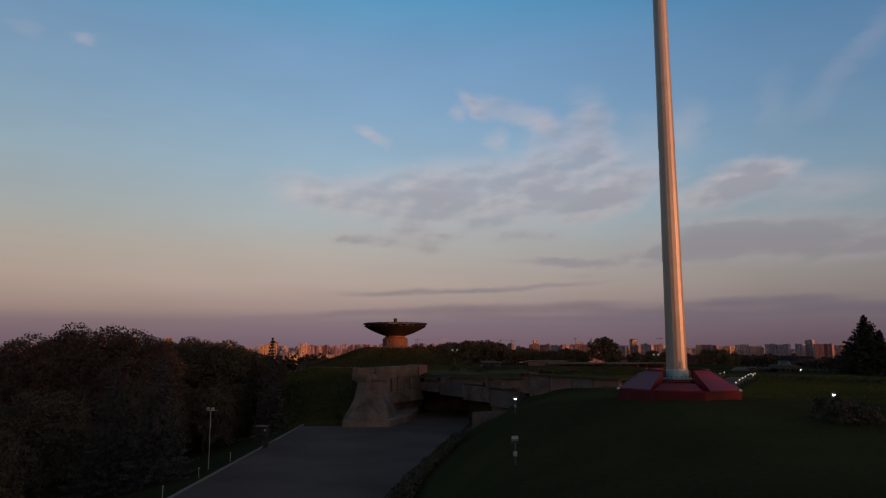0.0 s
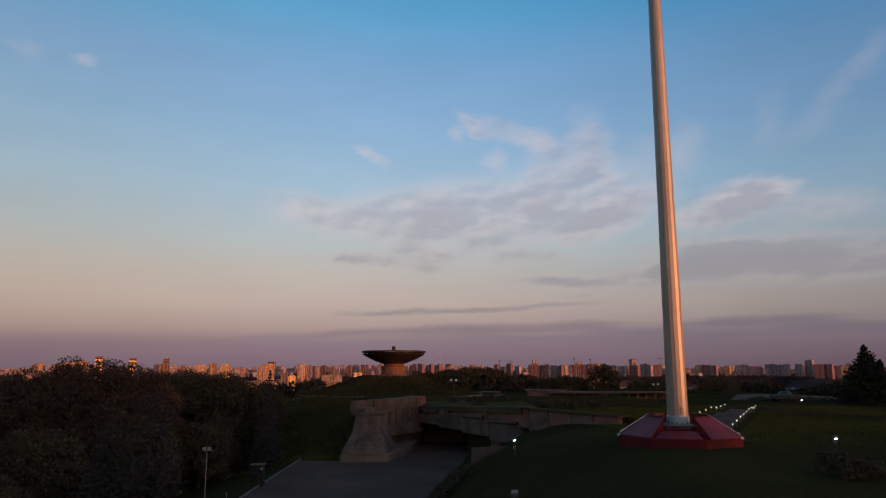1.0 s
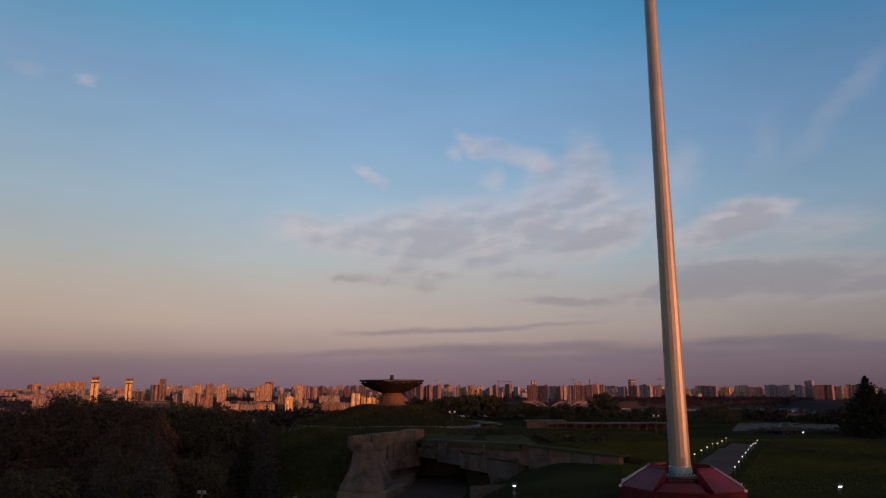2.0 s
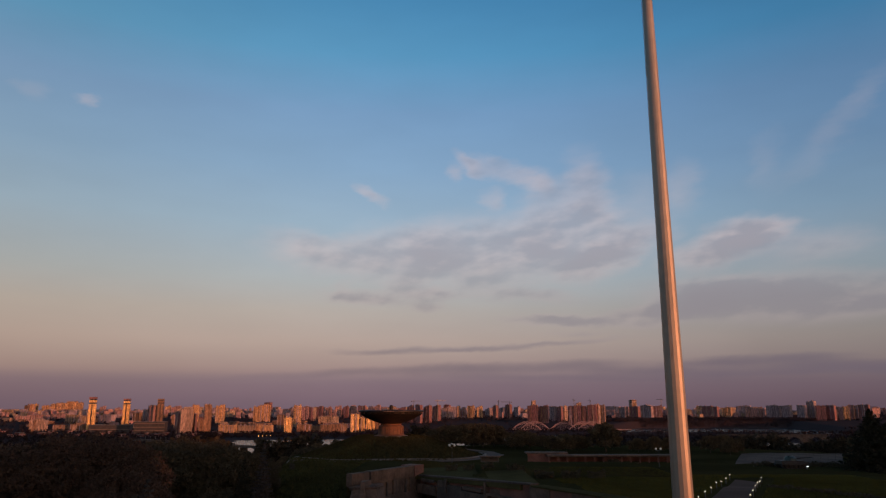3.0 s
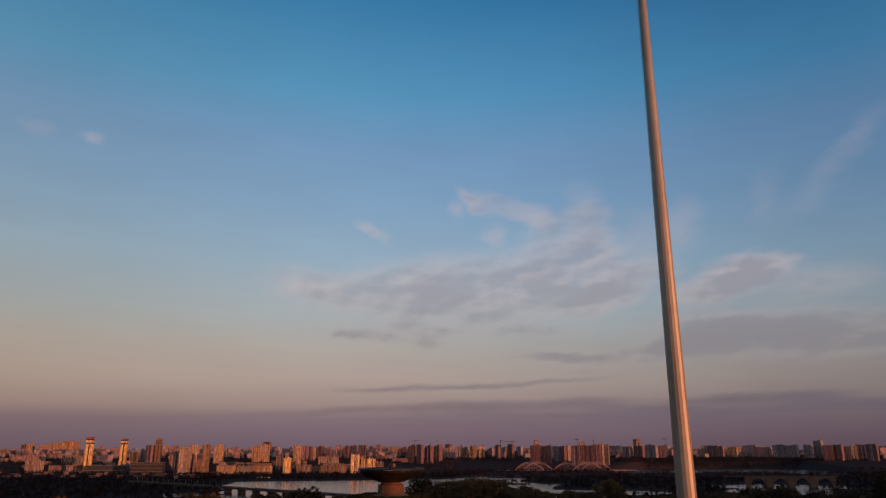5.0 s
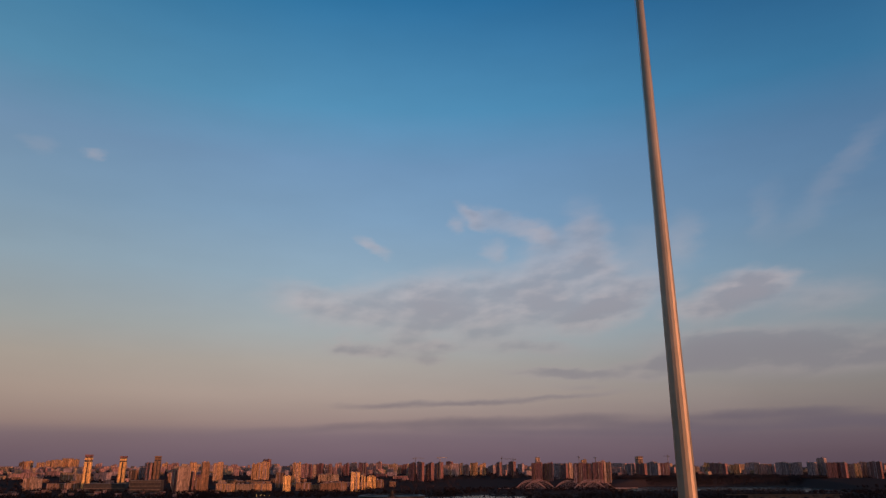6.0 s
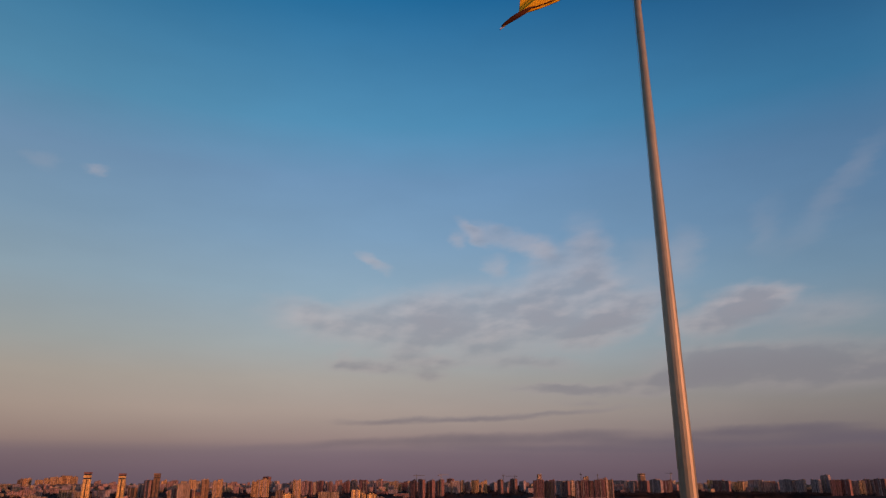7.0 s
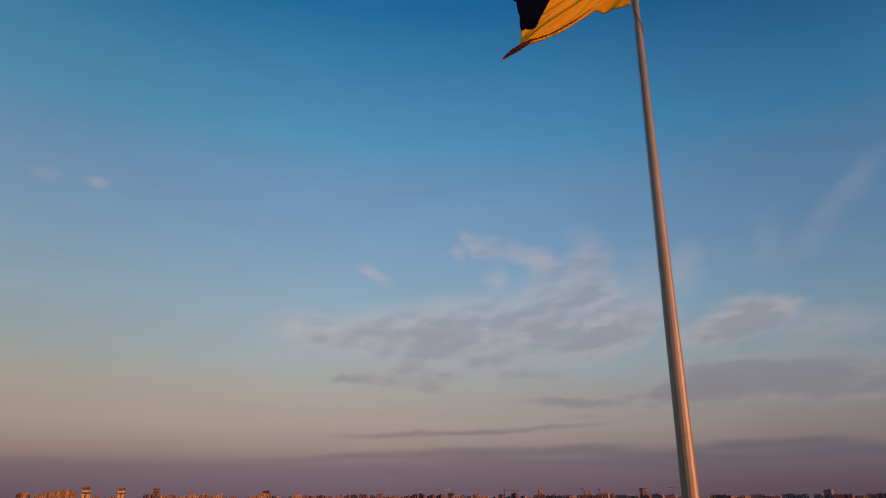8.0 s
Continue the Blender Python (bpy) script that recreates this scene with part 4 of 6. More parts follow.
make_gate_block()
make_overpass()
low_wall = part("wall_low", loft(bmesh.new(), [(4.2, 112.0, PLAZA_Z - 0.3), (12.0, 112.6, PLAZA_Z - 0.3), (12.0, 113.3, PLAZA_Z - 0.3), (4.2, 112.7, PLAZA_Z - 0.3)], [(4.35, 112.1, -8.1), (12.0, 112.7, -7.8), (12.0, 113.3, -7.8), (4.35, 112.6, -8.1)]), SOILED)
tagged(low_wall, "low grey concrete wing wall beside the passage", "wall", kind="structure")


# ---- lamps, floodlights ----
def street_lamp(x, y, tall, label, globes=2, ground=None, bright=False):
    z = at_ground(x, y) if ground is None else ground
    lamp = thing("street_lamp", (x, y, z), label, "street lamp", "street lamps")
    part("post", loft(bmesh.new(), circle(0.09, -0.1, 8), circle(0.09, 0.9, 8), circle(0.045, 1.0, 8), circle(0.04, tall - 0.2, 8)), STEEL_DARK, lamp)
    part("cross_arm", tube([(-0.55, 0, tall - 0.15), (0, 0, tall - 0.25), (0.55, 0, tall - 0.15)], 0.035, 6), LAMP_GREY, lamp)
    for s in (-1, 1)[:globes]:
        part("globe", turned([(0.08, tall - 0.08), (0.21, tall + 0.02), (0.26, tall + 0.17), (0.21, tall + 0.32), (0.06, tall + 0.40)], 14, 0.55 * s), GLOBE, lamp, "white globe", smooth=True)
    return lamp


street_lamp(2.3, 163.0, 3.5, "slim twin-globe lamp on the upper terrace")
street_lamp(50.6, 170.0, 3.9, "slim twin-globe lamp near the long pavilion")


def mast_lamp(x, y, tall):
    lamp = thing("street_lamp", (x, y, at_ground(x, y)), "tall thin grey lamp post with two small heads", "street lamp", "street lamps")
    part("post", loft(bmesh.new(), circle(0.06, -0.1, 8), circle(0.04, tall, 8)), LAMP_GREY, lamp)
    part("bracket", tube([(-0.45, 0, tall + 0.02), (0.75, 0, tall + 0.02)], 0.03, 6), LAMP_GREY, lamp)
    for px in (-0.35, 0.25):
        part("lamp_head", box(px - 0.2, px + 0.2, -0.14, 0.14, tall + 0.05, tall + 0.42, 0.05), LAMP_GREY, lamp, "small pale lamp head")
    return lamp


mast_lamp(-28.9, 88.4, 7.0)


def floodlight(x, y, tall, lit, face):
    z = at_ground(x, y)
    f = thing("floodlight", (x, y, z), "ground floodlight on a short post, " + ("switched on" if lit else "seen from behind, off"), "floodlight", "floodlights", face)
    part("post", loft(bmesh.new(), circle(0.07, -0.1, 8), circle(0.06, tall - 0.25, 8)), STEEL_DARK, f)
    part("yoke", tube([(-0.27, 0, tall + 0.05), (-0.27, 0, tall - 0.25), (0.27, 0, tall - 0.25), (0.27, 0, tall + 0.05)], 0.025, 6), STEEL_DARK, f)
    head = part("lamp_head", box(-0.24, 0.24, -0.15, 0.15, -0.16, 0.16, 0.04), LAMP_GREY if not lit else STEEL_DARK, f)
    head.matrix_basis = pose(0, 0, tall + 0.05, 55, 0, 0)
    glass = part("glass", box(-0.15, 0.15, -0.17, -0.151, -0.09, 0.09), LIGHT_COOL if lit else GLOBE, head, "bright white glass" if lit else "pale glass")
    part("cable_box", box(-0.14, 0.14, 0.05, 0.22, tall * 0.35, tall * 0.35 + 0.32, 0.02), LAMP_GREY, f)
    return f


floodlight(7.9, 80.4, 1.55, True, 0)
floodlight(39.15, 72.1, 0.75, True, 0)
floodlight(5.05, 52.0, 1.8, False, 175)
floodlight(81.0, 162.0, 0.8, True, 0)


def bollard(x, y):
    b = thing("bollard_light", (x, y, at_ground(x, y)), "low walkway light with a small glowing head", "bollard light", "walkway lights")
    part("post", loft(bmesh.new(), circle(0.07, -0.1, 8), circle(0.07, 0.75, 8)), STEEL_DARK, b)
    part("glowing_head", turned([(0.05, 0.84), (0.065, 0.86), (0.065, 0.94), (0.05, 0.97)], 10), LIGHT_WARM, b, "warm glowing lamp head")
    part("cap", turned([(0.12, 1.0), (0.11, 1.05), (0.02, 1.08)], 10), STEEL_DARK, b)
    return b


first = bollard(35.6, 88.6)
for k in range(1, 9):
    x, y = 35.6 + 2.88 * k, 88.6 + 5.75 * k
    copy_thing(first, pose(x, y, at_ground(x, y)))
for k in range(2, 9):
    x, y = 29.6 + 3.15 * k, 91.2 + 6.05 * k
    copy_thing(first, pose(x, y, at_ground(x, y)))


# ---- pavilion, shelter, kiosk ----
def make_pavilion():
    p = thing("pavilion", (42.0, 184.0, -5.4), "long low pavilion with flat roof and reddish columns", "pavilion")
    part("roof", box(-15.5, 17.0, -2.2, 2.2, 2.9, 3.3, 0.05), CONCRETE, p, "dull flat roof edge")
    part("upper_roof", box(-20.5, -10.0, 1.0, 5.5, 3.4, 3.75, 0.05), CONCRETE, p)
    part("back_wall", box(-20, 16.5, 1.7, 2.0, 0, 3.0), BRICK_RED, p)
    part("raised_wall", box(-20.2, -10.2, 1.2, 1.5, 0, 3.4), BRICK_RED, p)
    part("low_wall", box(-4.0, 7.0, -2.9, -2.5, 0.0, 1.5, 0.04), BRICK_RED, p, "low red brick wall")
    for k in range(15):
        part("column", box(-15.2 + 2.27 * k - 0.16, -15.2 + 2.27 * k + 0.16, -2.0, -1.68, 0, 2.9, 0.03), BRICK_RED, p)


def make_shelter():
    s = thing("shelter", (11.5, 172.5, at_ground(11.5, 172.5)), "small flat-roofed shelter on thin posts", "shelter")
    part("roof", box(-2.6, 2.2, -1.4, 1.4, 2.0, 2.25, 0.04), CONCRETE, s)
    for x, y in ((-2.2, -1.1), (1.8, -1.1), (-2.2, 1.1), (1.8, 1.1)):
        part("leg", box(x - 0.07, x + 0.07, y - 0.07, y + 0.07, -0.1, 2.0), STEEL_DARK, s)
    part("back_panel", box(-2.2, 1.8, 1.05, 1.12, 0.3, 1.9), STEEL_DARK, s)


def make_kiosk():
    k = thing("kiosk", (-25.2, 98.7, PLAZA_Z + 0.05), "small dark roadside kiosk with a pale roof edge", "kiosk")
    for x in (-0.62, 0.62):
        part("pier", box(x - 0.22, x + 0.22, -0.6, 0.6, 0, 1.6, 0.03), BRONZE, k)
    part("counter", box(-0.85, 0.85, -0.7, 0.7, 1.5, 1.7, 0.03), BRONZE, k)
    part("cabin", box(-0.8, 0.8, -0.65, 0.65, 1.7, 2.75, 0.05), BRONZE, k)
    part("roof", box(-0.95, 0.95, -0.85, 0.85, 2.8, 2.86, 0.02), CONCRETE, k, "thin pale roof")
    part("lamp_head", turned([(0.08, 2.2), (0.18, 2.3), (0.15, 2.45), (0.06, 2.5)], 12, 0.7, -0.85), LAMP_GREY, k, "small dull globe")


make_pavilion()
make_shelter()
make_kiosk()


def make_yard():
    """A paved yard on the falling ground, in long slabs with open joints."""
    n, first_slab = 13, None
    for k in range(n):
        a, b = k / n, (k + 0.965) / n
        q = np.linspace(0, 1, 12)
        near = lambda f: (71.5 + 31.0 * f, 178.0 + 8.0 * f)
        far = lambda f: (91.0 + 46.0 * f, 221.0 + 28.0 * f)
        edge_ = lambda f: [(near(f)[0] + (far(f)[0] - near(f)[0]) * t, near(f)[1] + (far(f)[1] - near(f)[1]) * t) for t in q]
        slab = strip("pavement" if first_slab is None else "slab", edge_(a), edge_(b), 0.10 + 0.015 * (k % 2), SOILED, "grey concrete slabs of a paved yard" if first_slab is None else "", "pavement" if first_slab is None else "", thick=0.3, kind="structure" if first_slab is None else "")
        if first_slab is None:
            first_slab = slab
        else:
            slab.parent = first_slab


def make_vehicle():
    t = thing("armoured_vehicle", (79.8, 166.5, at_ground(79.8, 166.5)), "dark old armoured vehicle with a dull teal turret, on the grass", "military vehicle", turn=8)

    def slab(x0, x1, yw, z0, x2, x3, yw1, z1):
        return loft(bmesh.new(), [(x0, -yw, z0), (x1, -yw, z0), (x1, yw, z0), (x0, yw, z0)], [(x2, -yw1, z1), (x3, -yw1, z1), (x3, yw1, z1), (x2, yw1, z1)])

    part("lower_hull", slab(-3.0, 3.2, 1.0, 0.45, -3.4, 3.7, 1.0, 1.0), BRONZE, t)
    part("upper_hull", slab(-3.4, 3.7, 1.55, 1.0, -3.2, 1.9, 1.3, 1.75), BRONZE, t)
    turret = part("turret", loft(bmesh.new(), circle(1.45, 1.75, 12, -0.3), circle(1.35, 2.2, 12, -0.3), circle(0.85, 2.65, 12, -0.4)), TEAL, t, "dull teal turret")
    part("hatch", turned([(0.4, 2.64), (0.4, 2.78), (0.1, 2.82)], 10, -0.6), BRONZE, turret)
    part("gun_barrel", tube([(0.9, 0, 2.15), (3.0, 0, 2.25), (5.2, 0, 2.36)], [0.13, 0.10, 0.09], 8), BRONZE, turret)
    for yy in (-1.3, 1.3):
        track = part("track", loft(bmesh.new(), *[[(x, yy - 0.25, z), (x, yy + 0.25, z), (x * 0.96, yy + 0.25, 0.5 + (z - 0.5) * 0.8), (x * 0.96, yy - 0.25, 0.5 + (z - 0.5) * 0.8)] for x, z in ((-3.5, 0.75), (-2.6, 0.05), (2.6, 0.05), (3.6, 0.75), (3.2, 0.98), (-3.2, 0.98), (-3.5, 0.76))]), BRONZE, t)
        for k in range(5):
            wheel = part("road_wheel", turned([(0.25, -0.2), (0.38, -0.16), (0.38, 0.16), (0.25, 0.2)], 14), BRONZE, track)
            wheel.matrix_basis = pose(-2.2 + 1.1 * k, yy, 0.42, 90, 0, 0)


make_yard()
make_vehicle()


def marker_post(x, y):
    m = thing("marker_post", (x, y, at_ground(x, y)), "short pale post in the grass verge", "post", "verge posts")
    part("post", loft(bmesh.new(), circle(0.05, -0.1, 6), circle(0.045, 1.0, 6)), LAMP_GREY, m)
    part("cap", turned([(0.07, 1.0), (0.07, 1.12), (0.03, 1.16)], 8), LAMP_GREY, m)
    return m


first = marker_post(-27.0, 69.5)
for x, y in ((-27.2, 80.0), (-26.9, 90.5), (-26.0, 103.0)):
    copy_thing(first, pose(x, y, at_ground(x, y)))


# ---- trees, hedges ----
def leaf_quads(centres, size, rng, lean=None, flat=0.5):
    """Small bent leaf sprays, one quad each, round the given centres."""
    n = len(centres)
    a = rng.normal(size=(n, 3))
    if lean is not None:
        a = a + lean
    a /= np.linalg.norm(a, axis=1)[:, None] + 1e-9
    b = np.cross(a, rng.normal(size=(n, 3)))
    b /= np.linalg.norm(b, axis=1)[:, None] + 1e-9
    c = np.cross(a, b)
    s = size * rng.uniform(0.6, 1.3, (n, 1))
    b, c = b * s, c * s * rng.uniform(flat, 1.0, (n, 1))
    up = a * s * 0.25
    v = np.stack([centres - b, centres - c + up, centres + b, centres + c + up], 1).reshape(-1, 3)
    f = np.arange(4 * n).reshape(-1, 4)
    return v, f


def leaf_mesh(name, v, f, mat, parent):
    me = bpy.data.meshes.new(name)
    me.from_pydata(v.tolist(), [], f.tolist())
    me.materials.append(mat)
    ob = new(name, me)
    ob.parent = parent
    return ob


def broadleaf(at, tall, wide, seed, mat, leaves, leaf, label, category="tree", group="park trees", ragged=0.0):
    rng = np.random.default_rng(seed)
    tree = thing("tree", at, label, category, group)
    trunk_top = tall * 0.42
    bm = tube([(0, 0, -0.6), (0.05 * tall * 0.1, 0, trunk_top * 0.5), (0.1, 0.1, trunk_top), (0.0, 0.2, tall * 0.75)], [tall * 0.024, tall * 0.019, tall * 0.015, tall * 0.006], 8)
    part("trunk", bm, BARK, tree)
    puffs = []
    n = 64
    for k in range(n):
        a = 2.399963 * k + rng.uniform(-0.4, 0.4)
        q = (k + 0.5) / n
        h = tall * (0.24 + 0.68 * q) + rng.normal() * tall * 0.02
        r = wide * math.sqrt(max(0.02, 1 - (abs(q - 0.34) / 0.68) ** 3)) * rng.uniform(0.66 - 0.3 * ragged, 0.92 + 0.25 * ragged)
        puffs.append((r * math.cos(a), r * math.sin(a), h, wide * rng.uniform(0.24 - 0.1 * ragged, 0.36 - 0.08 * ragged)))
        if k % 8 == 0:
            base = trunk_top * rng.uniform(0.6, 1.0)
            part("limb", tube([(0.05, 0.05, base), (r * 0.5 * math.cos(a), r * 0.5 * math.sin(a), base + (h - base) * 0.6), (r * 0.9 * math.cos(a), r * 0.9 * math.sin(a), h)], [tall * 0.010, tall * 0.007, tall * 0.003], 5), BARK, tree)
    puffs = np.array(puffs)
    pick = rng.integers(0, n, leaves)
    d = rng.normal(size=(leaves, 3))
    d /= np.linalg.norm(d, axis=1)[:, None]
    d *= (rng.uniform(0.25, 1.0, (leaves, 1)) ** 0.5) * puffs[pick, 3:4] * np.array([1, 1, 0.8])
    v, f = leaf_quads(puffs[pick, :3] + d, leaf, rng)
    leaf_mesh("crown", v, f, mat, tree)
    return tree


def spruce(at, tall, wide, seed, mat, label, leaf=0.34, rows=34, taper=0.82):
    rng = np.random.default_rng(seed)
    tree = thing("spruce_tree", at, label, "spruce", "conifers")
    part("trunk", tube([(0, 0, -0.5), (0, 0, tall * 0.5), (0, 0, tall * 0.985)], [tall * 0.018, tall * 0.011, 0.02], 8), BARK, tree)
    pts, dirs = [], []
    for k in range(rows):
        q = k / (rows - 1)
        h = tall * (0.05 + 0.93 * q)
        reach = wide * (1 - q) ** taper + 0.12
        m = max(5, int(8 * (1 - q) + 5))
        for j in range(m):
            a = 2 * math.pi * (j + rng.uniform(-0.3, 0.3)) / m + k * 1.1
            long_ = reach * rng.uniform(0.62, 1.12)
            steps = max(4, int(long_ / (leaf * 0.8)))
            for i in range(steps):                     # a drooping bough with hanging side twigs
                e = (i + 0.7) / steps
                droop = -0.34 * long_ * e + 0.26 * long_ * e * e
                for twig in range(3):
                    side = rng.normal() * 0.17 * long_ * (1.05 - e)
                    pts.append((math.cos(a) * long_ * e - math.sin(a) * side, math.sin(a) * long_ * e + math.cos(a) * side, h + droop - abs(side) * 0.5 - abs(rng.normal()) * 0.12))
    pts = np.array(pts)
    v, f = leaf_quads(pts, leaf, rng, np.array([0, 0, 0.8]), 0.3)
    leaf_mesh("needles", v, f, mat, tree)
    return tree


def grow(proto, spots, seed):
    """Copies of one tree at (x, y, scale)."""
    rng = random.Random(seed)
    for x, y, s in spots:
        m = Matrix.Translation((x, y, at_ground(x, y) - 0.2)) @ Euler((0, 0, rng.uniform(0, 6.28))).to_matrix().to_4x4() @ Matrix.Diagonal((s * rng.uniform(0.92, 1.1), s * rng.uniform(0.92, 1.1), s, 1))
        copy_thing(proto, m)


def on_ground(x, y):
    return (x, y, at_ground(x, y) - 0.2)


def grow_to(proto, tall, spots, seed):
    """Copies of one tree, tall metres high, at (x, y) with their tops at the given height."""
    grow(proto, [(x, y, (top - at_ground(x, y) + 0.2) / tall) for x, y, top in spots], seed)


# the dark wood beside the road
big = broadleaf(on_ground(-61, 122), 26.3, 9.8, 11, LEAVES_BROWN, 46000, 0.175, "large broadleaf tree with browning autumn crown")
grow_to(big, 26.3, [(-68.0, 119, 4.2), (-54.5, 121, 4.9), (-75, 117, 1.6), (-71, 136, 2.0), (-64, 138, 2.4), (-84, 130, 0.5), (-92, 146, -1.0), (-50, 116, 0.6)], 1)
big = broadleaf(on_ground(-50, 141), 19.6, 7.6, 12, LEAVES, 22000, 0.22, "broadleaf tree with dull brown-green crown")
grow_to(big, 19.6, [(-54.5, 145, 3.6), (-45.5, 143, 3.0), (-58, 152, 2.6), (-41, 150, 1.2), (-48, 160, 1.0), (-66, 160, 1.5), (-38, 158, -1.0), (-44, 172, -1.0), (-55, 176, 0.0), (-36, 176, -3.5)], 2)
big = broadleaf(on_ground(-55, 98), 15.0, 6.5, 13, LEAVES, 16000, 0.19, "dense dark broadleaf tree at the wood's edge")
grow(big, [(-47, 112, 0.92), (-62, 90, 1.1), (-41, 122, 0.72), (-50, 76, 0.8), (-45, 66, 0.68), (-56, 68, 1.0), (-40, 132, 0.7), (-43, 104, 0.7)], 3)

spruce(on_ground(-34.4, 86.0), 16.0, 5.2, 21, NEEDLES_BLUE, "tall blue-grey spruce beside the road", 0.16, 30)
spruce(on_ground(-40.4, 87.0), 14.9, 5.4, 22, NEEDLES_BLUE, "broad blue-grey spruce among dark trees", 0.16, 28)
spruce(on_ground(-31.2, 128.0), 17.4, 3.4, 23, NEEDLES_BLUE, "slender blue-grey spruce near the grassy bank", 0.18, 32)
spruce(on_ground(-35.3, 131.0), 15.0, 3.8, 24, NEEDLES, "slender dark spruce in the wood", 0.22, 30)
spruce(on_ground(97.4, 164.0), 14.0, 7.4, 25, NEEDLES, "tall dark fir standing clear of the trees", 0.34, 32, 0.72)
spruce(on_ground(104.5, 170.0), 11.0, 4.6, 26, NEEDLES, "dark fir beside a taller one", 0.34, 28)

small = broadleaf(on_ground(50.0, 222.0), 9.0, 4.4, 31, LEAVES_OLIVE, 5000, 0.27, "open-crowned tree behind the pavilion", ragged=1.0)
rng_spots = random.Random(5)
behind_mound = [(-3, 248, 0.7), (2, 246, 0.84), (8, 243, 0.9), (14, 246, 0.92), (18, 250, 0.84), (11, 252, 0.9), (5, 251, 0.84), (22, 250, 0.6), (-40, 236, 0.55), (-45, 240, 0.65), (-50, 234, 0.7), (-35, 240, 0.5), (-30, 244, 0.5),
                (-55, 238, 0.8), (-26, 246, 0.46), (-38, 238, 0.4), (-46, 232, 0.45), (-33, 243, 0.42), (-28, 252, 0.4), (24, 238, 0.56), (29, 241, 0.6), (33, 238, 0.52), (27, 247, 0.66)]
behind_pavilion = [(34, 226, 0.56), (38, 222, 0.64), (42, 226, 0.58), (60, 222, 0.5), (65, 221, 0.56), (70, 224, 0.5), (82, 222, 0.58), (87, 224, 0.62), (92, 226, 0.5), 
                   (118, 204, 0.8), (124, 200, 0.85), (130, 205, 0.9), (112, 190, 0.6), (108, 178, 0.8), (40, 238, 0.56), (46, 236, 0.5), (55, 234, 0.56), (75, 232, 0.6), (84, 212, 0.5)]
spots = [(x, y, s_ * 0.76 if x < -20 else s_) for x, y, s_ in behind_mound] + behind_pavilion
grow(small, spots, 6)
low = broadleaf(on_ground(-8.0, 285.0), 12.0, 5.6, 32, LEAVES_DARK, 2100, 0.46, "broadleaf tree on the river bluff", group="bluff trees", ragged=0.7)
spots = []
for k in range(160):                       # a close belt along the brow, its tops falling away with the slope
    x = -210 + 540 * (k + rng_spots.random()) / 160
    y = rng_spots.uniform(268, 345) - 70 * float(ease(-35, -110, x)) - 20 * float(ease(90, 200, x))
    top_z = 14.0 + 2.4 * float(ease(-0.1, -0.2, x / y) + ease(0.2, 0.32, x / y)) - rng_spots.uniform(0.058, 0.082) * y
    tall = min(24.0, max(3.5, top_z - at_ground(x, y)))
    spots.append((x, y, tall / 12.0))
for k in range(60):
    x = rng_spots.uniform(-260, 360)
    spots.append((x, rng_spots.uniform(350, 540), rng_spots.uniform(0.8, 1.3)))
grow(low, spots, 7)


def hedge(points, wide, tall, seed, label, leaf=0.2, mat=None, name="hedge", base=None):
    """A clipped hedge along a line, as dense small sprays over twigs."""
    rng = np.random.default_rng(seed)
    x0, y0 = points[0]
    z0 = at_ground(x0, y0) if base is None else base
    h = thing(name, (x0, y0, z0), label, name, name + "s" if name == "hedge" else "terrace bushes")
    allp = []
    for (ax, ay), (bx, by) in zip(points, points[1:]):
        length = math.hypot(bx - ax, by - ay)
        n = int(length * wide * tall * 26 / (leaf / 0.2) ** 2)
        t = rng.uniform(0, 1, n)
        sx, sy = -(by - ay) / length, (bx - ax) / length
        w = rng.uniform(-0.5, 0.5, n) * wide
        q = rng.uniform(0, 1, n) ** 0.6
        hh = q * tall * (0.85 + 0.25 * np.sin(t * length * 1.3 + seed) * np.sin(t * length * 0.37)) * (1 - 0.25 * (np.abs(w) / wide * 2) ** 3)
        px, py = ax + (bx - ax) * t + sx * w, ay + (by - ay) * t + sy * w
        allp.append(np.stack([px - x0, py - y0, (ground_height(px, py) - z0 if base is None else 0.0) + hh], -1))
    v, f = leaf_quads(np.concatenate(allp), leaf, rng)
    leaf_mesh("foliage", v, f, mat or LEAVES, h)
    bm = bmesh.new()
    for (ax, ay), (bx, by) in zip(points, points[1:]):
        n = max(2, int(math.hypot(bx - ax, by - ay) / 1.5))
        for k in range(n):
            px, py = ax + (bx - ax) * (k + 0.5) / n, ay + (by - ay) * (k + 0.5) / n
            g = at_ground(px, py) - z0 if base is None else 0.0
            box(px - x0 - 0.04, px - x0 + 0.04, py - y0 - 0.04, py - y0 + 0.04, g - 0.1, g + tall * 0.7, 0, bm)
    part("stems", bm, BARK, h)
    return h


edge = [(float(plaza_edge(y)) + 1.3, y) for y in (48, 58, 68, 78, 88, 98, 106)]
hedge(edge, 2.6, 1.3, 41, "dark hedge along the foot of the grass slope", 0.17)
for k, (x, y, w, t, base) in enumerate(((0.6, 151, 2.6, 1.6, -3.3), (4.4, 150, 2.2, 1.5, -3.2), (8.0, 149, 2.6, 1.7, -3.0), (13.0, 146, 3.6, 1.8, None), (18.2, 144, 3.8, 1.8, None), (23.4, 143, 3.6, 1.9, None), (28.4, 142, 3.2, 1.7, None))):
    hedge([(x, y), (x + w, y + 0.2)], 2.2, t, 60 + k, "dark round clipped bush on the terrace", 0.16, None, "bush", base)
hedge([(38.0, 167.0), (40.6, 167.2)], 2.6, 2.0, 44, "round clipped bush on the lawn", name="bush")
hedge([(26.8, 50.5), (30.2, 51.5)], 3.2, 2.0, 45, "dark spreading shrub on the lawn", 0.13, name="bush")
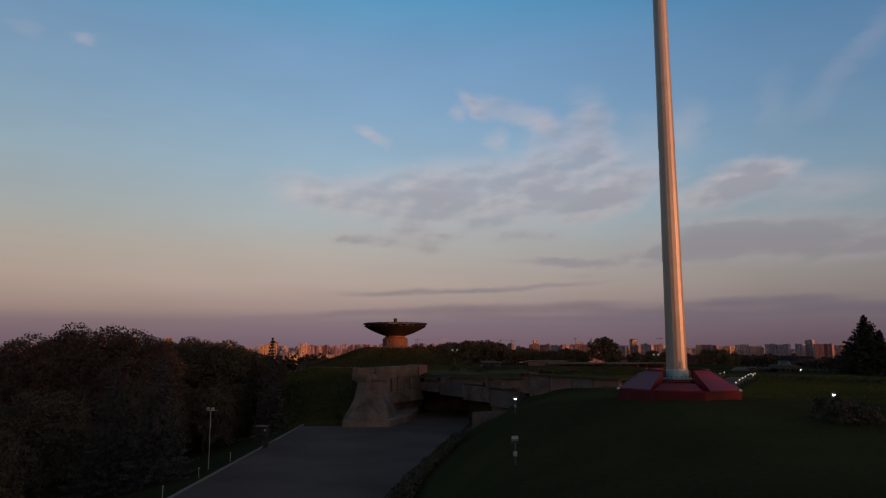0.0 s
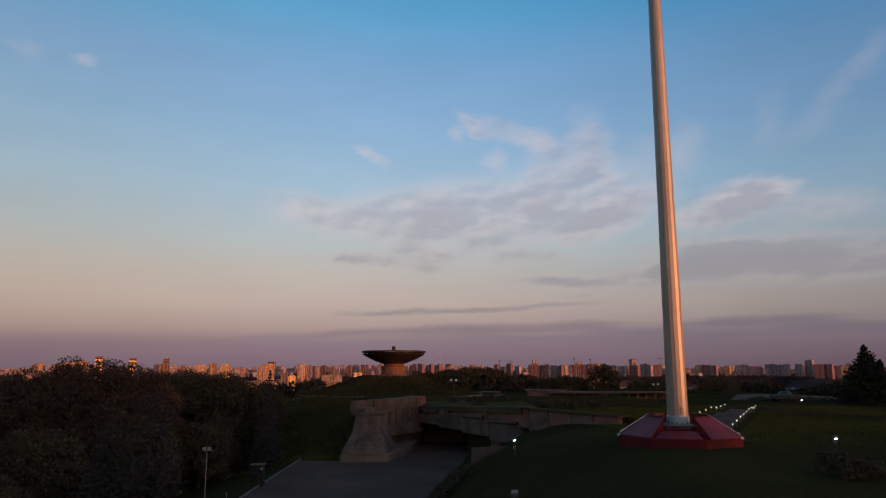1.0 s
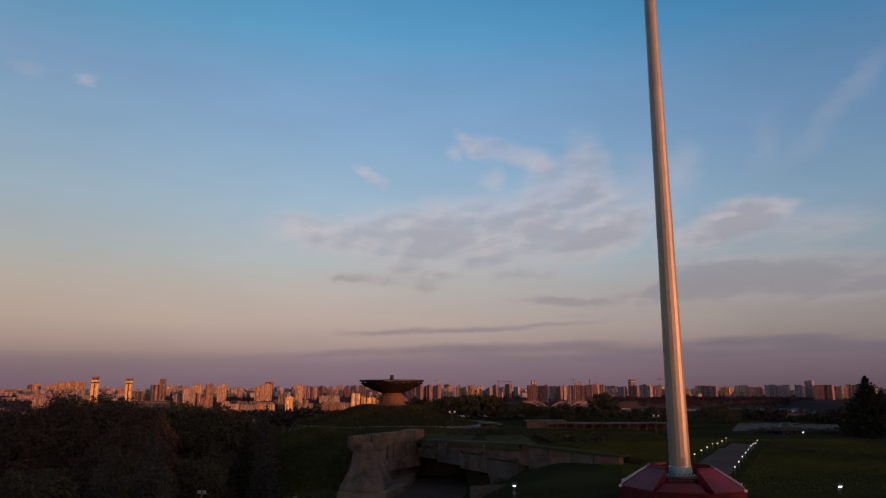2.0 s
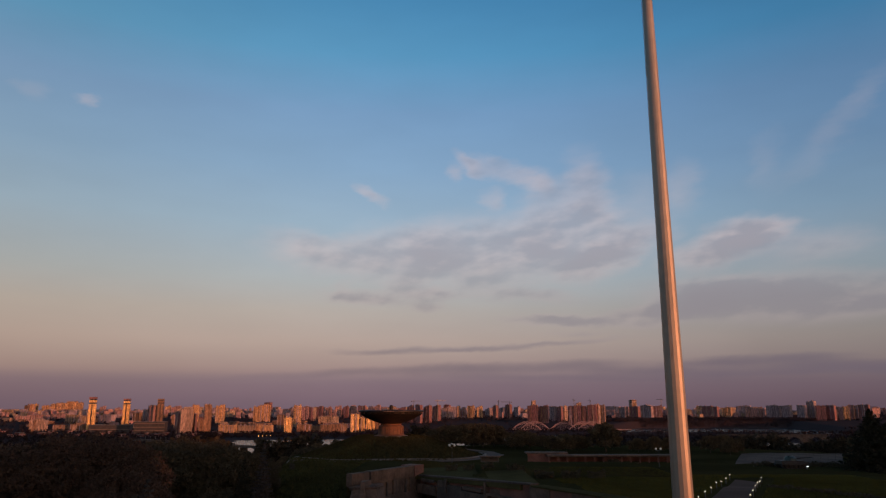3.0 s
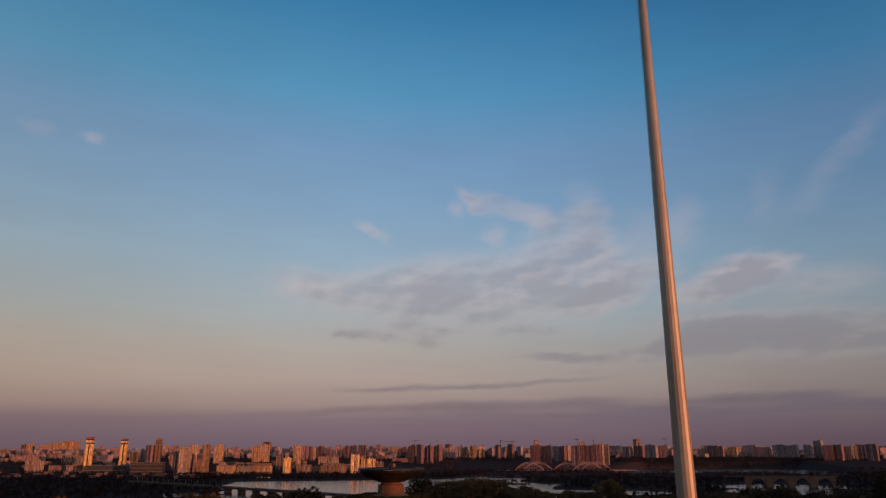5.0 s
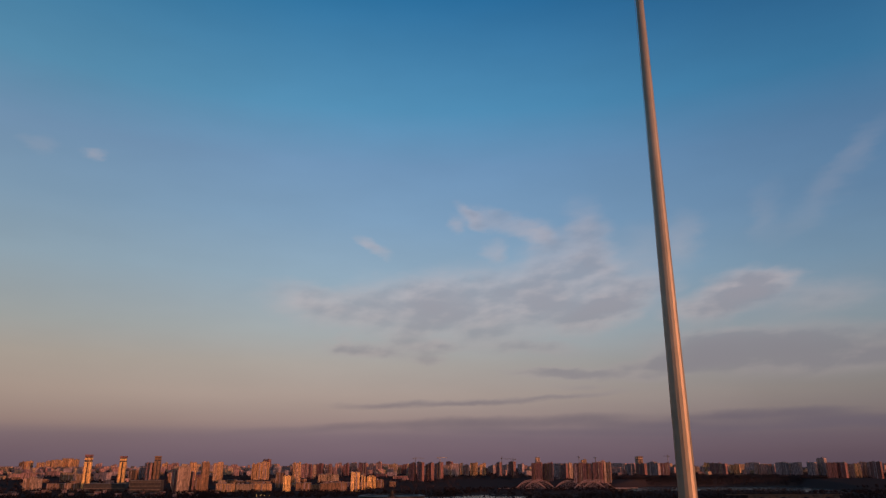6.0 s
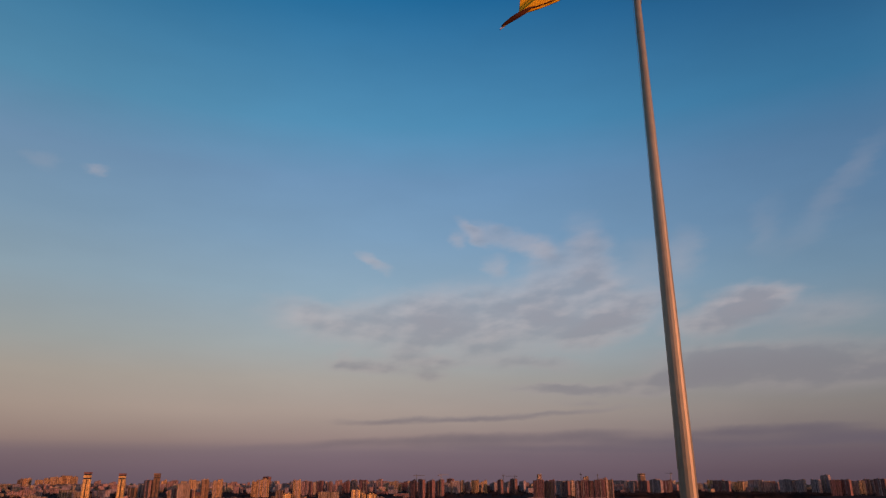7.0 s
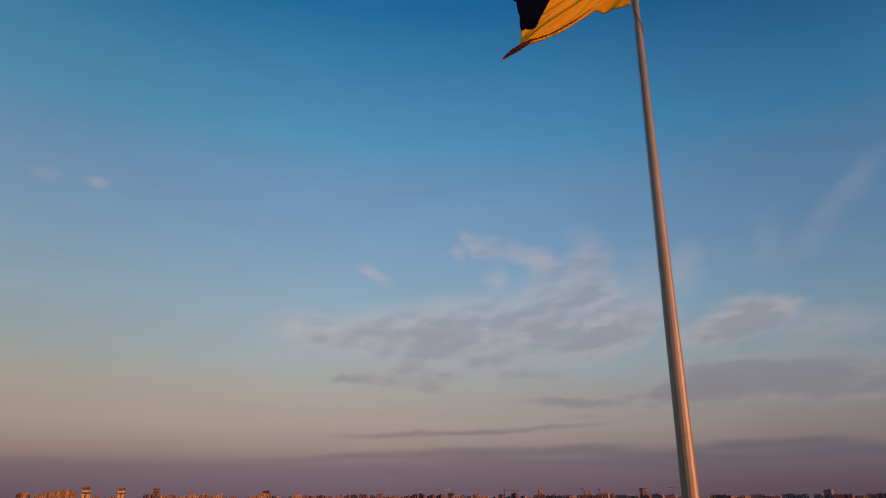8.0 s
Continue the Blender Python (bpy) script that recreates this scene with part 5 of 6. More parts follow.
hedge([(55, 124), (62, 108), (66, 90), (66, 76)], 1.4, 0.7, 46, "low dark hedge at the lawn's edge")
hedge([(73, 171.5), (90, 172.5), (110, 177)], 1.4, 1.2, 48, "low dark hedge before the paved yard")
hedge([(-24, 243), (-30, 232), (-38, 222), (-44, 210)], 3.0, 1.8, 47, "loose shrubs behind the mound", 0.3)


# ---- rough grass on the mound and banks ----
def rough_grass(name, count, spread_, seed, size, label, mat=TUFTS):
    """Countless tufts, upright blades in small fans."""
    rng = np.random.default_rng(seed)
    x, y = spread_(rng, count)
    z = ground_height(x, y)
    c = np.stack([x, y, z + size * 0.5], -1)
    a = rng.uniform(0, 6.283, count)
    w = np.stack([np.cos(a), np.sin(a), 0 * a], -1) * size * rng.uniform(0.5, 1.2, (count, 1))
    u = np.stack([rng.normal(0, 0.25, count), rng.normal(0, 0.25, count), np.ones(count)], -1) * size * rng.uniform(0.5, 1.3, (count, 1))
    v = np.stack([c - w - u * 0.6, c + w - u * 0.6, c + w * 0.4 + u, c - w * 0.5 + u * 0.8], 1).reshape(-1, 3)
    ob = leaf_mesh(name, v, np.arange(4 * count).reshape(-1, 4), mat, None)
    return tagged(ob, label, "grass", kind="stuff")


def on_mound(rng, n):
    a, r = rng.uniform(0, 6.283, n), np.sqrt(rng.uniform(0.09, 1.0, n)) * 24.6
    return MOUND_AT[0] + r * np.cos(a), MOUND_AT[1] + r * np.sin(a)


def on_bank(rng, n):
    return rng.uniform(-44, -17.8, n), rng.uniform(126, 196, n)


rough_grass("rough_grass", 14000, on_mound, 51, 0.30, "rough dark grass covering the round mound", TUFTS_BROWN)
rough_grass("rough_grass", 14000, on_bank, 52, 0.26, "rough grass on the bank beside the gate block")


def on_lawn(rng, n):
    x, y = rng.uniform(22, 84, 3 * n), rng.uniform(60, 150, 3 * n) ** 1.0
    walk_side = (x - 32.1) * 50.5 - (y - 88.5) * 26.5
    keep = (np.hypot(x - POLE_AT[0], y - POLE_AT[1]) > 6.6) & ~((np.abs(walk_side) / 57.0 < 3.9) & (y > 84) & (y < 143))
    keep &= rng.uniform(0, 1, 3 * n) < ease(64, 104, y)
    k = np.where(keep)[0]
    k = k[np.arange(n) % len(k)]
    return x[k] + rng.uniform(-0.2, 0.2, n), y[k] + rng.uniform(-0.2, 0.2, n)


rough_grass("lawn_grass", 100000, on_lawn, 53, 0.09, "mown green lawn round the flagpole", BLADES)


# ---- city on the far bank ----
STYLE_WORDS = {"cream": "cream", "yellow": "sunlit yellow", "pink": "pinkish", "red": "reddish-brown", "grey": "grey", "white": "off-white", "brown": "brown", "glass": "dark glazed", "gold": "sunlit golden"}


def flats(x, y, span, tall, style, turn=0.0, seed=0, plain=False):
    """A block of flats, span metres across as seen from the hill: stepped sections, loggia stacks, dark stair strips and lift houses."""
    rng = random.Random(seed * 7 + int(x) + 3 * int(y))
    kind = "tall" if tall > 60 else "mid-rise" if tall > 30 else "low"
    b = thing("apartment_building", (x, y, at_ground(x, y) - 1.5), "%s %s apartment block on the far bank" % (kind, STYLE_WORDS[style]), "building", "far city", turn)
    off = abs(radians(turn) + math.atan2(x, y))
    deep = min(span * (0.5 if abs(turn) > 25 else 0.4), 24.0)
    wide = max((span - deep * math.sin(off)) / math.cos(off), 9.0)
    n = 1 if plain or wide < 26 else 2 if wide < 60 else 3
    top0, d = tall + 1.5, deep / 2
    cuts = [-wide / 2 + wide * (k + (rng.uniform(-0.12, 0.12) if 0 < k < n else 0)) / n for k in range(n + 1)]
    for k in range(n):
        a, c = cuts[k] + 0.04, cuts[k + 1] - 0.04
        fore = rng.choice((0.0, 0.0, 1.2, -1.2)) if n > 1 else 0.0
        top = top0 - (rng.choice((0.0, 0.0, 3.0, 6.0)) if n > 1 and k != n // 2 else 0.0)
        part("wall", box(a, c, -d - fore, d, 0, top), FLATS[style], b)
        roof = part("roof", box(a - 0.3, c + 0.3, -d - fore - 0.3, d + 0.3, top, top + rng.uniform(0.7, 1.6)), ROOF, b)
        if not plain and tall > 26:
            cx = rng.uniform(a + 3, c - 3) if c - a > 8 else (a + c) / 2
            w = rng.uniform(2.2, 4.2)
            part("lift_house", box(cx - w, cx + w, -3, 3, top + 0.5, top + rng.uniform(2.4, 5.6)), FLATS[rng.choice((style, "grey", style))], roof)
        at = a + rng.uniform(0.8, 4.0)
        while at < c - 2.5 and not (plain and at > a + 14):
            w = min(rng.uniform(1.8, 5.2), c - at - 0.4)
            q = rng.random()
            if q < 0.62:
                part("loggia", box(at, at + w, -d - fore - rng.uniform(0.6, 1.7), -d - fore - 0.02, rng.choice((0.5, 3, 3, 6)), top - rng.choice((0.6, 2, 3.5))), FLATS[rng.choice((style, style, "white", "grey", "brown"))], b)
            else:
                part("stair_window", box(at, at + w * 0.5, -d - fore - 0.25, -d - fore - 0.02, 4, top - 1), FLATS["glass"], b)
            at += w + rng.uniform(2.2, 9.0)
    return b


def quarter(style, blocks):
    """Blocks of one style: x, y, breadth, height and turn of each."""
    for k, (x, y, w, h, turn) in enumerate(blocks):
        flats(x, y, w, h, style, turn, k)


quarter("cream", [(-2549, 4235, 60, 32, 5), (-1708, 3395, 96, 39, 4), (-743, 2765, 67, 27, 3), (-532, 3395, 95, 34, 6), (-288, 4175, 52, 56, 0), (934, 4895, 38, 61, 10), (1339, 4250, 26, 43, 10)])
quarter("brown", [(-2547, 4430, 37, 56, -20), (-1506, 2870, 67, 22, 0), (-1423, 2840, 66, 26, 6), (-1496, 3545, 45, 45, -25), (-1240, 3335, 15, 42, 20), (-911, 2735, 21, 50, 5), (-898, 2765, 29, 104, 25), (-930, 3245, 117, 18, 2), (-816, 3245, 107, 15, 4), (-667, 2990, 30, 58, -10), (-523, 2840, 91, 28, 4), (-419, 2810, 104, 31, 5), (-259, 2990, 31, 31, 8), (745, 3320, 22, 86, -30)])
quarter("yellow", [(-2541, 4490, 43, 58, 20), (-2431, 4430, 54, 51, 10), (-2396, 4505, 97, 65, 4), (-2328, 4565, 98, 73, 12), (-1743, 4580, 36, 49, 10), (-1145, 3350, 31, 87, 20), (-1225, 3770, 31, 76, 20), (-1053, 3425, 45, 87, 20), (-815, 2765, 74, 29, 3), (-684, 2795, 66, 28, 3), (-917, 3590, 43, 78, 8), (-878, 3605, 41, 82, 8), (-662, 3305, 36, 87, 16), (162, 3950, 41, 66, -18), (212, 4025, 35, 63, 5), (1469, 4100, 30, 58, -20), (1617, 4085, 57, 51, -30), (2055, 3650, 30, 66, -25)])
# the narrowest, as at (727, 3320), stand in for sunlit edges of their neighbours
quarter("white", [(-2130, 3605, 18, 32, 30), (-1583, 2840, 66, 47, 8), (-1764, 3395, 13, 42, 35), (-1128, 3065, 16, 34, 20), (-946, 2675, 44, 93, 14), (-649, 3680, 16, 67, 20), (95, 3995, 21, 65, 20), (627, 4895, 33, 73, 20), (629, 3650, 21, 74, 20), (727, 3320, 14, 88, 25), (1302, 4895, 48, 77, 10)])
quarter("pink", [(-2036, 3590, 151, 30, 4), (-2038, 3845, 74, 28, -8), (-2213, 4700, 39, 41, 0), (-2115, 4700, 39, 33, 10), (-1423, 3545, 40, 79, -38), (-1688, 4580, 65, 45, 0), (-717, 3785, 36, 69, -10), (-619, 3950, 36, 61, -10), (-568, 3950, 36, 69, 10), (-505, 4100, 36, 65, 12), (-364, 4100, 35, 69, -15), (124, 3995, 25, 57, -30), (1051, 4895, 48, 51, 0), (1688, 3935, 51, 55, -15), (1736, 3935, 41, 58, -20), (2029, 3665, 34, 64, -25), (2108, 3695, 29, 72, -40), (2272, 3755, 23, 22, 0)])
quarter("red", [(-2103, 3875, 18, 43, -40), (-991, 2735, 35, 74, -20), (-928, 2720, 14, 71, -40), (-1080, 4475, 49, 72, -30), (-668, 3680, 17, 67, -30), (-667, 3950, 39, 65, -25), (-531, 3995, 33, 64, -20), (-446, 4040, 50, 65, -22), (-239, 4265, 53, 51, -10), (-150, 3500, 34, 82, -42), (-110, 3470, 36, 85, -42), (-67, 3500, 40, 82, -44), (-24, 3680, 42, 79, -38), (36, 4760, 47, 51, -30), (291, 3860, 30, 71, -55), (375, 4025, 40, 71, -50), (442, 3485, 52, 83, -24), (494, 3485, 50, 82, -24)])
quarter("red", [(599, 3635, 31, 73, -56), (633, 3350, 85, 85, -22), (695, 3320, 47, 87, -22), (1062, 3950, 59, 62, -48), (1140, 3785, 41, 71, -20), (1496, 3995, 91, 61, -50), (1918, 3635, 45, 72, -30), (1968, 3635, 51, 72, -52), (2104, 3575, 52, 77, -48)])
# at the right, grey also holds the shade of faces turned from the sun
quarter("grey", [(-1610, 3470, 76, 37, -30), (-1482, 3605, 27, 52, -40), (-407, 4175, 35, 56, -30), (-345, 4340, 29, 45, 0), (40, 3950, 80, 60, 0), (272, 4160, 42, 48, -50), (340, 4070, 30, 53, -40), (437, 4160, 37, 56, -50), (568, 3665, 38, 71, -50), (1017, 4295, 74, 52, -50), (1010, 3995, 52, 58, -55), (1092, 3815, 69, 74, -60), (1749, 4160, 80, 58, -35), (1777, 3845, 77, 69, -58), (1824, 3800, 55, 69, -60), (1860, 3710, 48, 71, -60), (1912, 3710, 46, 93, -58), (2128, 3680, 21, 70, -60)])
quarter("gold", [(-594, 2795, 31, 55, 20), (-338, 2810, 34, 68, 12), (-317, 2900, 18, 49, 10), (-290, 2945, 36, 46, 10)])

# the crowd of lower blocks behind them, sinking towards the horizon
rnd = random.Random(77)
for k in range(120):
    u = -0.66 + 1.32 * (k + rnd.random()) / 120
    y = rnd.uniform(4150, 4780)
    left = u < -0.02
    top = rnd.uniform(-34, -6) if u < -0.36 else rnd.uniform(-16, 6) if left else rnd.uniform(-22, 2)
    flats(u * y, y, rnd.uniform(14, 44), max(9.0, top - at_ground(u * y, y)), rnd.choice(("pink", "cream", "pink", "grey", "red", "white") if left else ("grey", "pink", "grey", "red", "grey")), rnd.uniform(-50, 30), k, True)
for k in range(44):
    u = -0.66 + 0.62 * (k + rnd.random()) / 44
    y = rnd.uniform(3000, 4000)
    flats(u * y, y, rnd.uniform(24, 80), rnd.uniform(9, 20), rnd.choice(("cream", "brown", "pink", "brown", "red")), rnd.uniform(-25, 25), k, True)


def far_blocks(style, count, seed, colour_word):
    """Countless small blocks melting together before the horizon, in one sheet of roofs and walls."""
    rng = random.Random(seed)
    verts, faces = [], []
    for k in range(count):
        u = -0.66 + 1.32 * rng.random()
        y = rng.uniform(3950, 4900)
        x = u * y
        z = at_ground(x, y) - 1
        high = min(rng.uniform(8, 30) if rng.random() < 0.6 else rng.uniform(26, 44), (-8 if u < -0.36 else 6) - z)
        w, d, t = rng.uniform(7, 26), rng.uniform(6, 9), radians(rng.uniform(-60, 40))
        c_, s_ = math.cos(t), math.sin(t)
        i0 = len(verts)
        for h in (0, high):
            verts += [(x + a * c_ - b * s_, y + a * s_ + b * c_, z + h) for a, b in ((-w, -d), (w, -d), (w, d), (-w, d))]
        faces += [(i0, i0 + 1, i0 + 5, i0 + 4), (i0 + 1, i0 + 2, i0 + 6, i0 + 5), (i0 + 2, i0 + 3, i0 + 7, i0 + 6), (i0 + 3, i0, i0 + 4, i0 + 7), (i0 + 4, i0 + 5, i0 + 6, i0 + 7)]
    ob = mesh_object("far_blocks", verts, faces, FLATS[style])
    tagged(ob, "distant crowd of %s apartment blocks before the horizon" % colour_word, "buildings", kind="stuff")


far_blocks("pink", 330, 5, "pinkish")
far_blocks("cream", 200, 6, "cream")
far_blocks("grey", 240, 7, "greyish")

for k in range(40):                         # low houses and sheds along the near bank
    u = -0.66 + 0.36 * (k + rnd.random()) / 40
    y = rnd.uniform(2480, 2800)
    if at_ground(u * y, y) > RIVER_Z + 1:
        flats(u * y, y, rnd.uniform(12, 30), rnd.uniform(5, 11), rnd.choice(("red", "brown", "pink", "red")), rnd.uniform(-40, 40), k, True)


def landmark_tower(x, y, wide, tall, style, cap):
    t = thing("tower_block", (x, y, at_ground(x, y) - 1.5), "slim sunlit tower with a red roof band" if cap == "red" else "slim brown tower with an open crown", "building", "far city", 14)
    w = wide / 2
    part("wall", box(-w, w, -w * 0.8, w * 0.8, 0, tall * 0.80), FLATS[style], t)
    part("dark_storey", box(-w * 0.94, w * 0.94, -w * 0.76, w * 0.76, tall * 0.80, tall * 0.845), FLATS["glass"], t, "dark recessed storey")
    part("upper_storeys", box(-w, w, -w * 0.8, w * 0.8, tall * 0.845, tall * 0.91), FLATS[style], t)
    part("dark_storey", box(-w * 0.9, w * 0.9, -w * 0.72, w * 0.72, tall * 0.91, tall * 0.945), FLATS["glass"], t)
    part("roof_band", box(-w * 1.03, w * 1.03, -w * 0.85, w * 0.85, tall * 0.945, tall), FLATS["red"] if cap == "red" else FLATS["brown"], t, "reddish roof band")
    part("stair_strip", box(-w * 0.16, w * 0.16, -w * 0.8 - 0.9, -w * 0.8, 4, tall * 0.79), FLATS["glass"], t, "dark glazed stair strip")
    for s in (-0.55, 0.55):
        part("bay", box(w * s - w * 0.22, w * s + w * 0.22, -w * 0.8 - 1.6, -w * 0.8, 4, tall * 0.79), FLATS["gold" if cap == "red" else "brown"], t)


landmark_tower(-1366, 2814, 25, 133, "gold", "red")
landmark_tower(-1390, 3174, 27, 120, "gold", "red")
landmark_tower(-1382, 3537, 29, 113, "brown", "brown")
landmark_tower(1122, 4199, 30, 95, "white", "brown")


def office(x, y, wide, tall, bands):
    o = thing("office_building", (x, y, at_ground(x, y) - 1), "long dark glazed office building with pale bands", "building", "far city", 6)
    part("wall", box(-wide / 2, wide / 2, -20, 20, 0, tall), FLATS["glass"], o)
    for z in bands:
        part("pale_band", box(-wide / 2 - 0.5, wide / 2 + 0.5, -20.6, -20.02, tall * z, tall * z + 2.2), CONCRETE_PALE, o)
    part("roof", box(-wide / 2 - 1, wide / 2 + 1, -21, 21, tall, tall + 1.2), ROOF, o)


office(-1272, 2783, 150, 28, (0.4,))
office(-1083, 2693, 110, 45, (0.28, 0.55, 0.86))


def crane(x, y, tall):
    c = thing("tower_crane", (x, y, at_ground(x, y)), "thin tower crane above a building site", "crane", "cranes", rnd.uniform(0, 180))
    part("mast", box(-1.1, 1.1, -1.1, 1.1, 0, tall), STEEL_DARK, c)
    part("jib", box(-14, 42, -0.9, 0.9, tall, tall + 1.8), STEEL_DARK, c)
    part("counterweight", box(-14, -9, -1.6, 1.6, tall - 3, tall), CONCRETE, c)
    part("apex", loft(bmesh.new(), [(-1, -1, tall + 1.8), (1, -1, tall + 1.8), (1, 1, tall + 1.8), (-1, 1, tall + 1.8)], circle(0.3, tall + 9, 4)), STEEL_DARK, c)


for x, y, h in ((-140, 3620, 100), (-20, 3650, 102), (640, 3470, 108), (300, 3790, 96), (720, 3480, 104), (355, 3760, 92), (1270, 4150, 96)):
    crane(x, y, h)


# ---- bridges ----
def girder_bridge():
    a, b = Vector((-150, 1485)), Vector((-900, 2125))
    d = (b - a).normalized()
    n = Vector((-d.y, d.x))
    br = thing("road_bridge", (a.x, a.y, RIVER_Z), "long low girder bridge on concrete piers across the river", "bridge")

    def quad(q0, q1, half, z):
        p, q = (b - a) * q0, (b - a) * q1
        return [(*(p - n * half), z), (*(q - n * half), z), (*(q + n * half), z), (*(p + n * half), z)]

    part("deck", loft(bmesh.new(), quad(0, 1, 12, 12.8), quad(0, 1, 12, 14.2)), SOILED, br)
    for s in (-8, 0, 8):
        p = n * s
        part("girder", loft(bmesh.new(), [(v[0] + p.x, v[1] + p.y, v[2]) for v in quad(0, 1, 0.8, 9.6)], [(v[0] + p.x, v[1] + p.y, v[2]) for v in quad(0, 1, 0.8, 12.8)]), STEEL_DARK, br)
    for k in range(17):
        q = (k + 0.5) / 17
        part("pier", loft(bmesh.new(), quad(q - 0.0035, q + 0.0035, 9, -6), quad(q - 0.0035, q + 0.0035, 9, 7), quad(q - 0.0055, q + 0.0055, 11, 9.6)), SOILED, br)
    for k in range(34):
        q = (k + 0.5) / 34
        p = (b - a) * q - n * 11.5
        part("lamp_mast", box(p.x - 0.22, p.x + 0.22, p.y - 0.22, p.y + 0.22, 14.2, 23.5), LAMP_GREY, br)


def arch_bridge(x, y, spans, label):
    br = thing("arch_bridge", (x, y, -85.0), label, "bridge", "arch bridges")
    part("deck", box(-70, 460, -6, 6, -2.4, 0.0), STEEL_DARK, br)
    part("railing", box(-70, 460, -6.2, -6.02, 0.3, 1.5), BRIDGE_STEEL, br)
    for x0, x1, rise in spans:
        for yy in (-5.5, 5.5):
            outer, inner = [], []
            for k in range(17):
                q = k / 16
                xx = x0 + (x1 - x0) * q
                outer.append((xx, yy, rise * 4 * q * (1 - q)))
                inner.append((xx, yy, rise * 0.80 * 4 * q * (1 - q)))
            arch = part("arch_rib", tube(outer, 0.75, 6), BRIDGE_STEEL, br, "pale steel arch")
            part("lower_chord", tube(inner, 0.5, 5), BRIDGE_STEEL, arch)
            for k in range(1, 16):
                part("hanger", tube([(outer[k][0], yy, 0), outer[k]], 0.28, 4), BRIDGE_STEEL, arch)
                part("web", tube([inner[k - 1], outer[k]], 0.32, 4), BRIDGE_STEEL, arch)
    for px in (-30, -3, 122, 228, 362, 410):
        part("pier", box(px - 4, px + 4, -7, 7, -15, -2.4), SOILED, br)


def viaduct():
    br = thing("viaduct", (822, 2000, RIVER_Z), "dark old concrete viaduct with round arches over the water", "bridge")
    for i in range(4):
        x0, half, mid = 60.0 * i, 20.0, 60.0 * i + 30.0
        arc = [(mid - half * math.cos(math.pi * k / 14), 1.0 + 22.5 * math.sin(math.pi * k / 14)) for k in range(15)]
        shape = [(x0, -5), (mid - half, -5)] + arc + [(mid + half, -5), (x0 + 59.9, -5), (x0 + 59.9, 28), (x0, 28)]
        bm = bmesh.new()
        near, far = [bm.verts.new((a, -5.0, h)) for a, h in shape], [bm.verts.new((a, 5.0, h)) for a, h in shape]
        n = len(shape)
        for k in range(n):
            bm.faces.new((near[k], near[(k + 1) % n], far[(k + 1) % n], far[k]))
        bm.faces.new(near[::-1]), bm.faces.new(far)
        part("arched_bay", bm, SOILED, br)
        part("pier_face", box(x0 - 5.5, x0 + 5.5, -6.2, -5.02, -5, 27), CONCRETE, br)
    part("deck", box(-60, 246, -6.5, 6.5, 28.02, 29.2), CONCRETE, br)
    part("parapet", box(-60, 246, -6.7, -6.3, 29.22, 30.3), CONCRETE, br)


girder_bridge()
arch_bridge(287, 2957, ((0, 120, 33), (233, 358, 33)), "pale steel railway bridge with tall lattice arches")
arch_bridge(327, 3003, ((0, 122, 33), (124, 236, 30), (238, 362, 33)), "second pale steel arch bridge running alongside")
viaduct()


def shore_light(x, y):
    s = thing("shore_light", (x, y, at_ground(x, y)), "small orange light on the far shore", "street lamp", "shore lights")
    part("post", box(-0.3, 0.3, -0.3, 0.3, -1, 7), STEEL_DARK, s)
    part("glowing_head", turned([(0.3, 7), (1.0, 7.6), (0.3, 8.2)], 8), LIGHT_ORANGE, s)
    return s


first = shore_light(-612, 2425)
for k in range(1, 4):
    copy_thing(first, pose(-612 + 13 * k, 2425 + 1 * k, at_ground(-612 + 13 * k, 2425)))


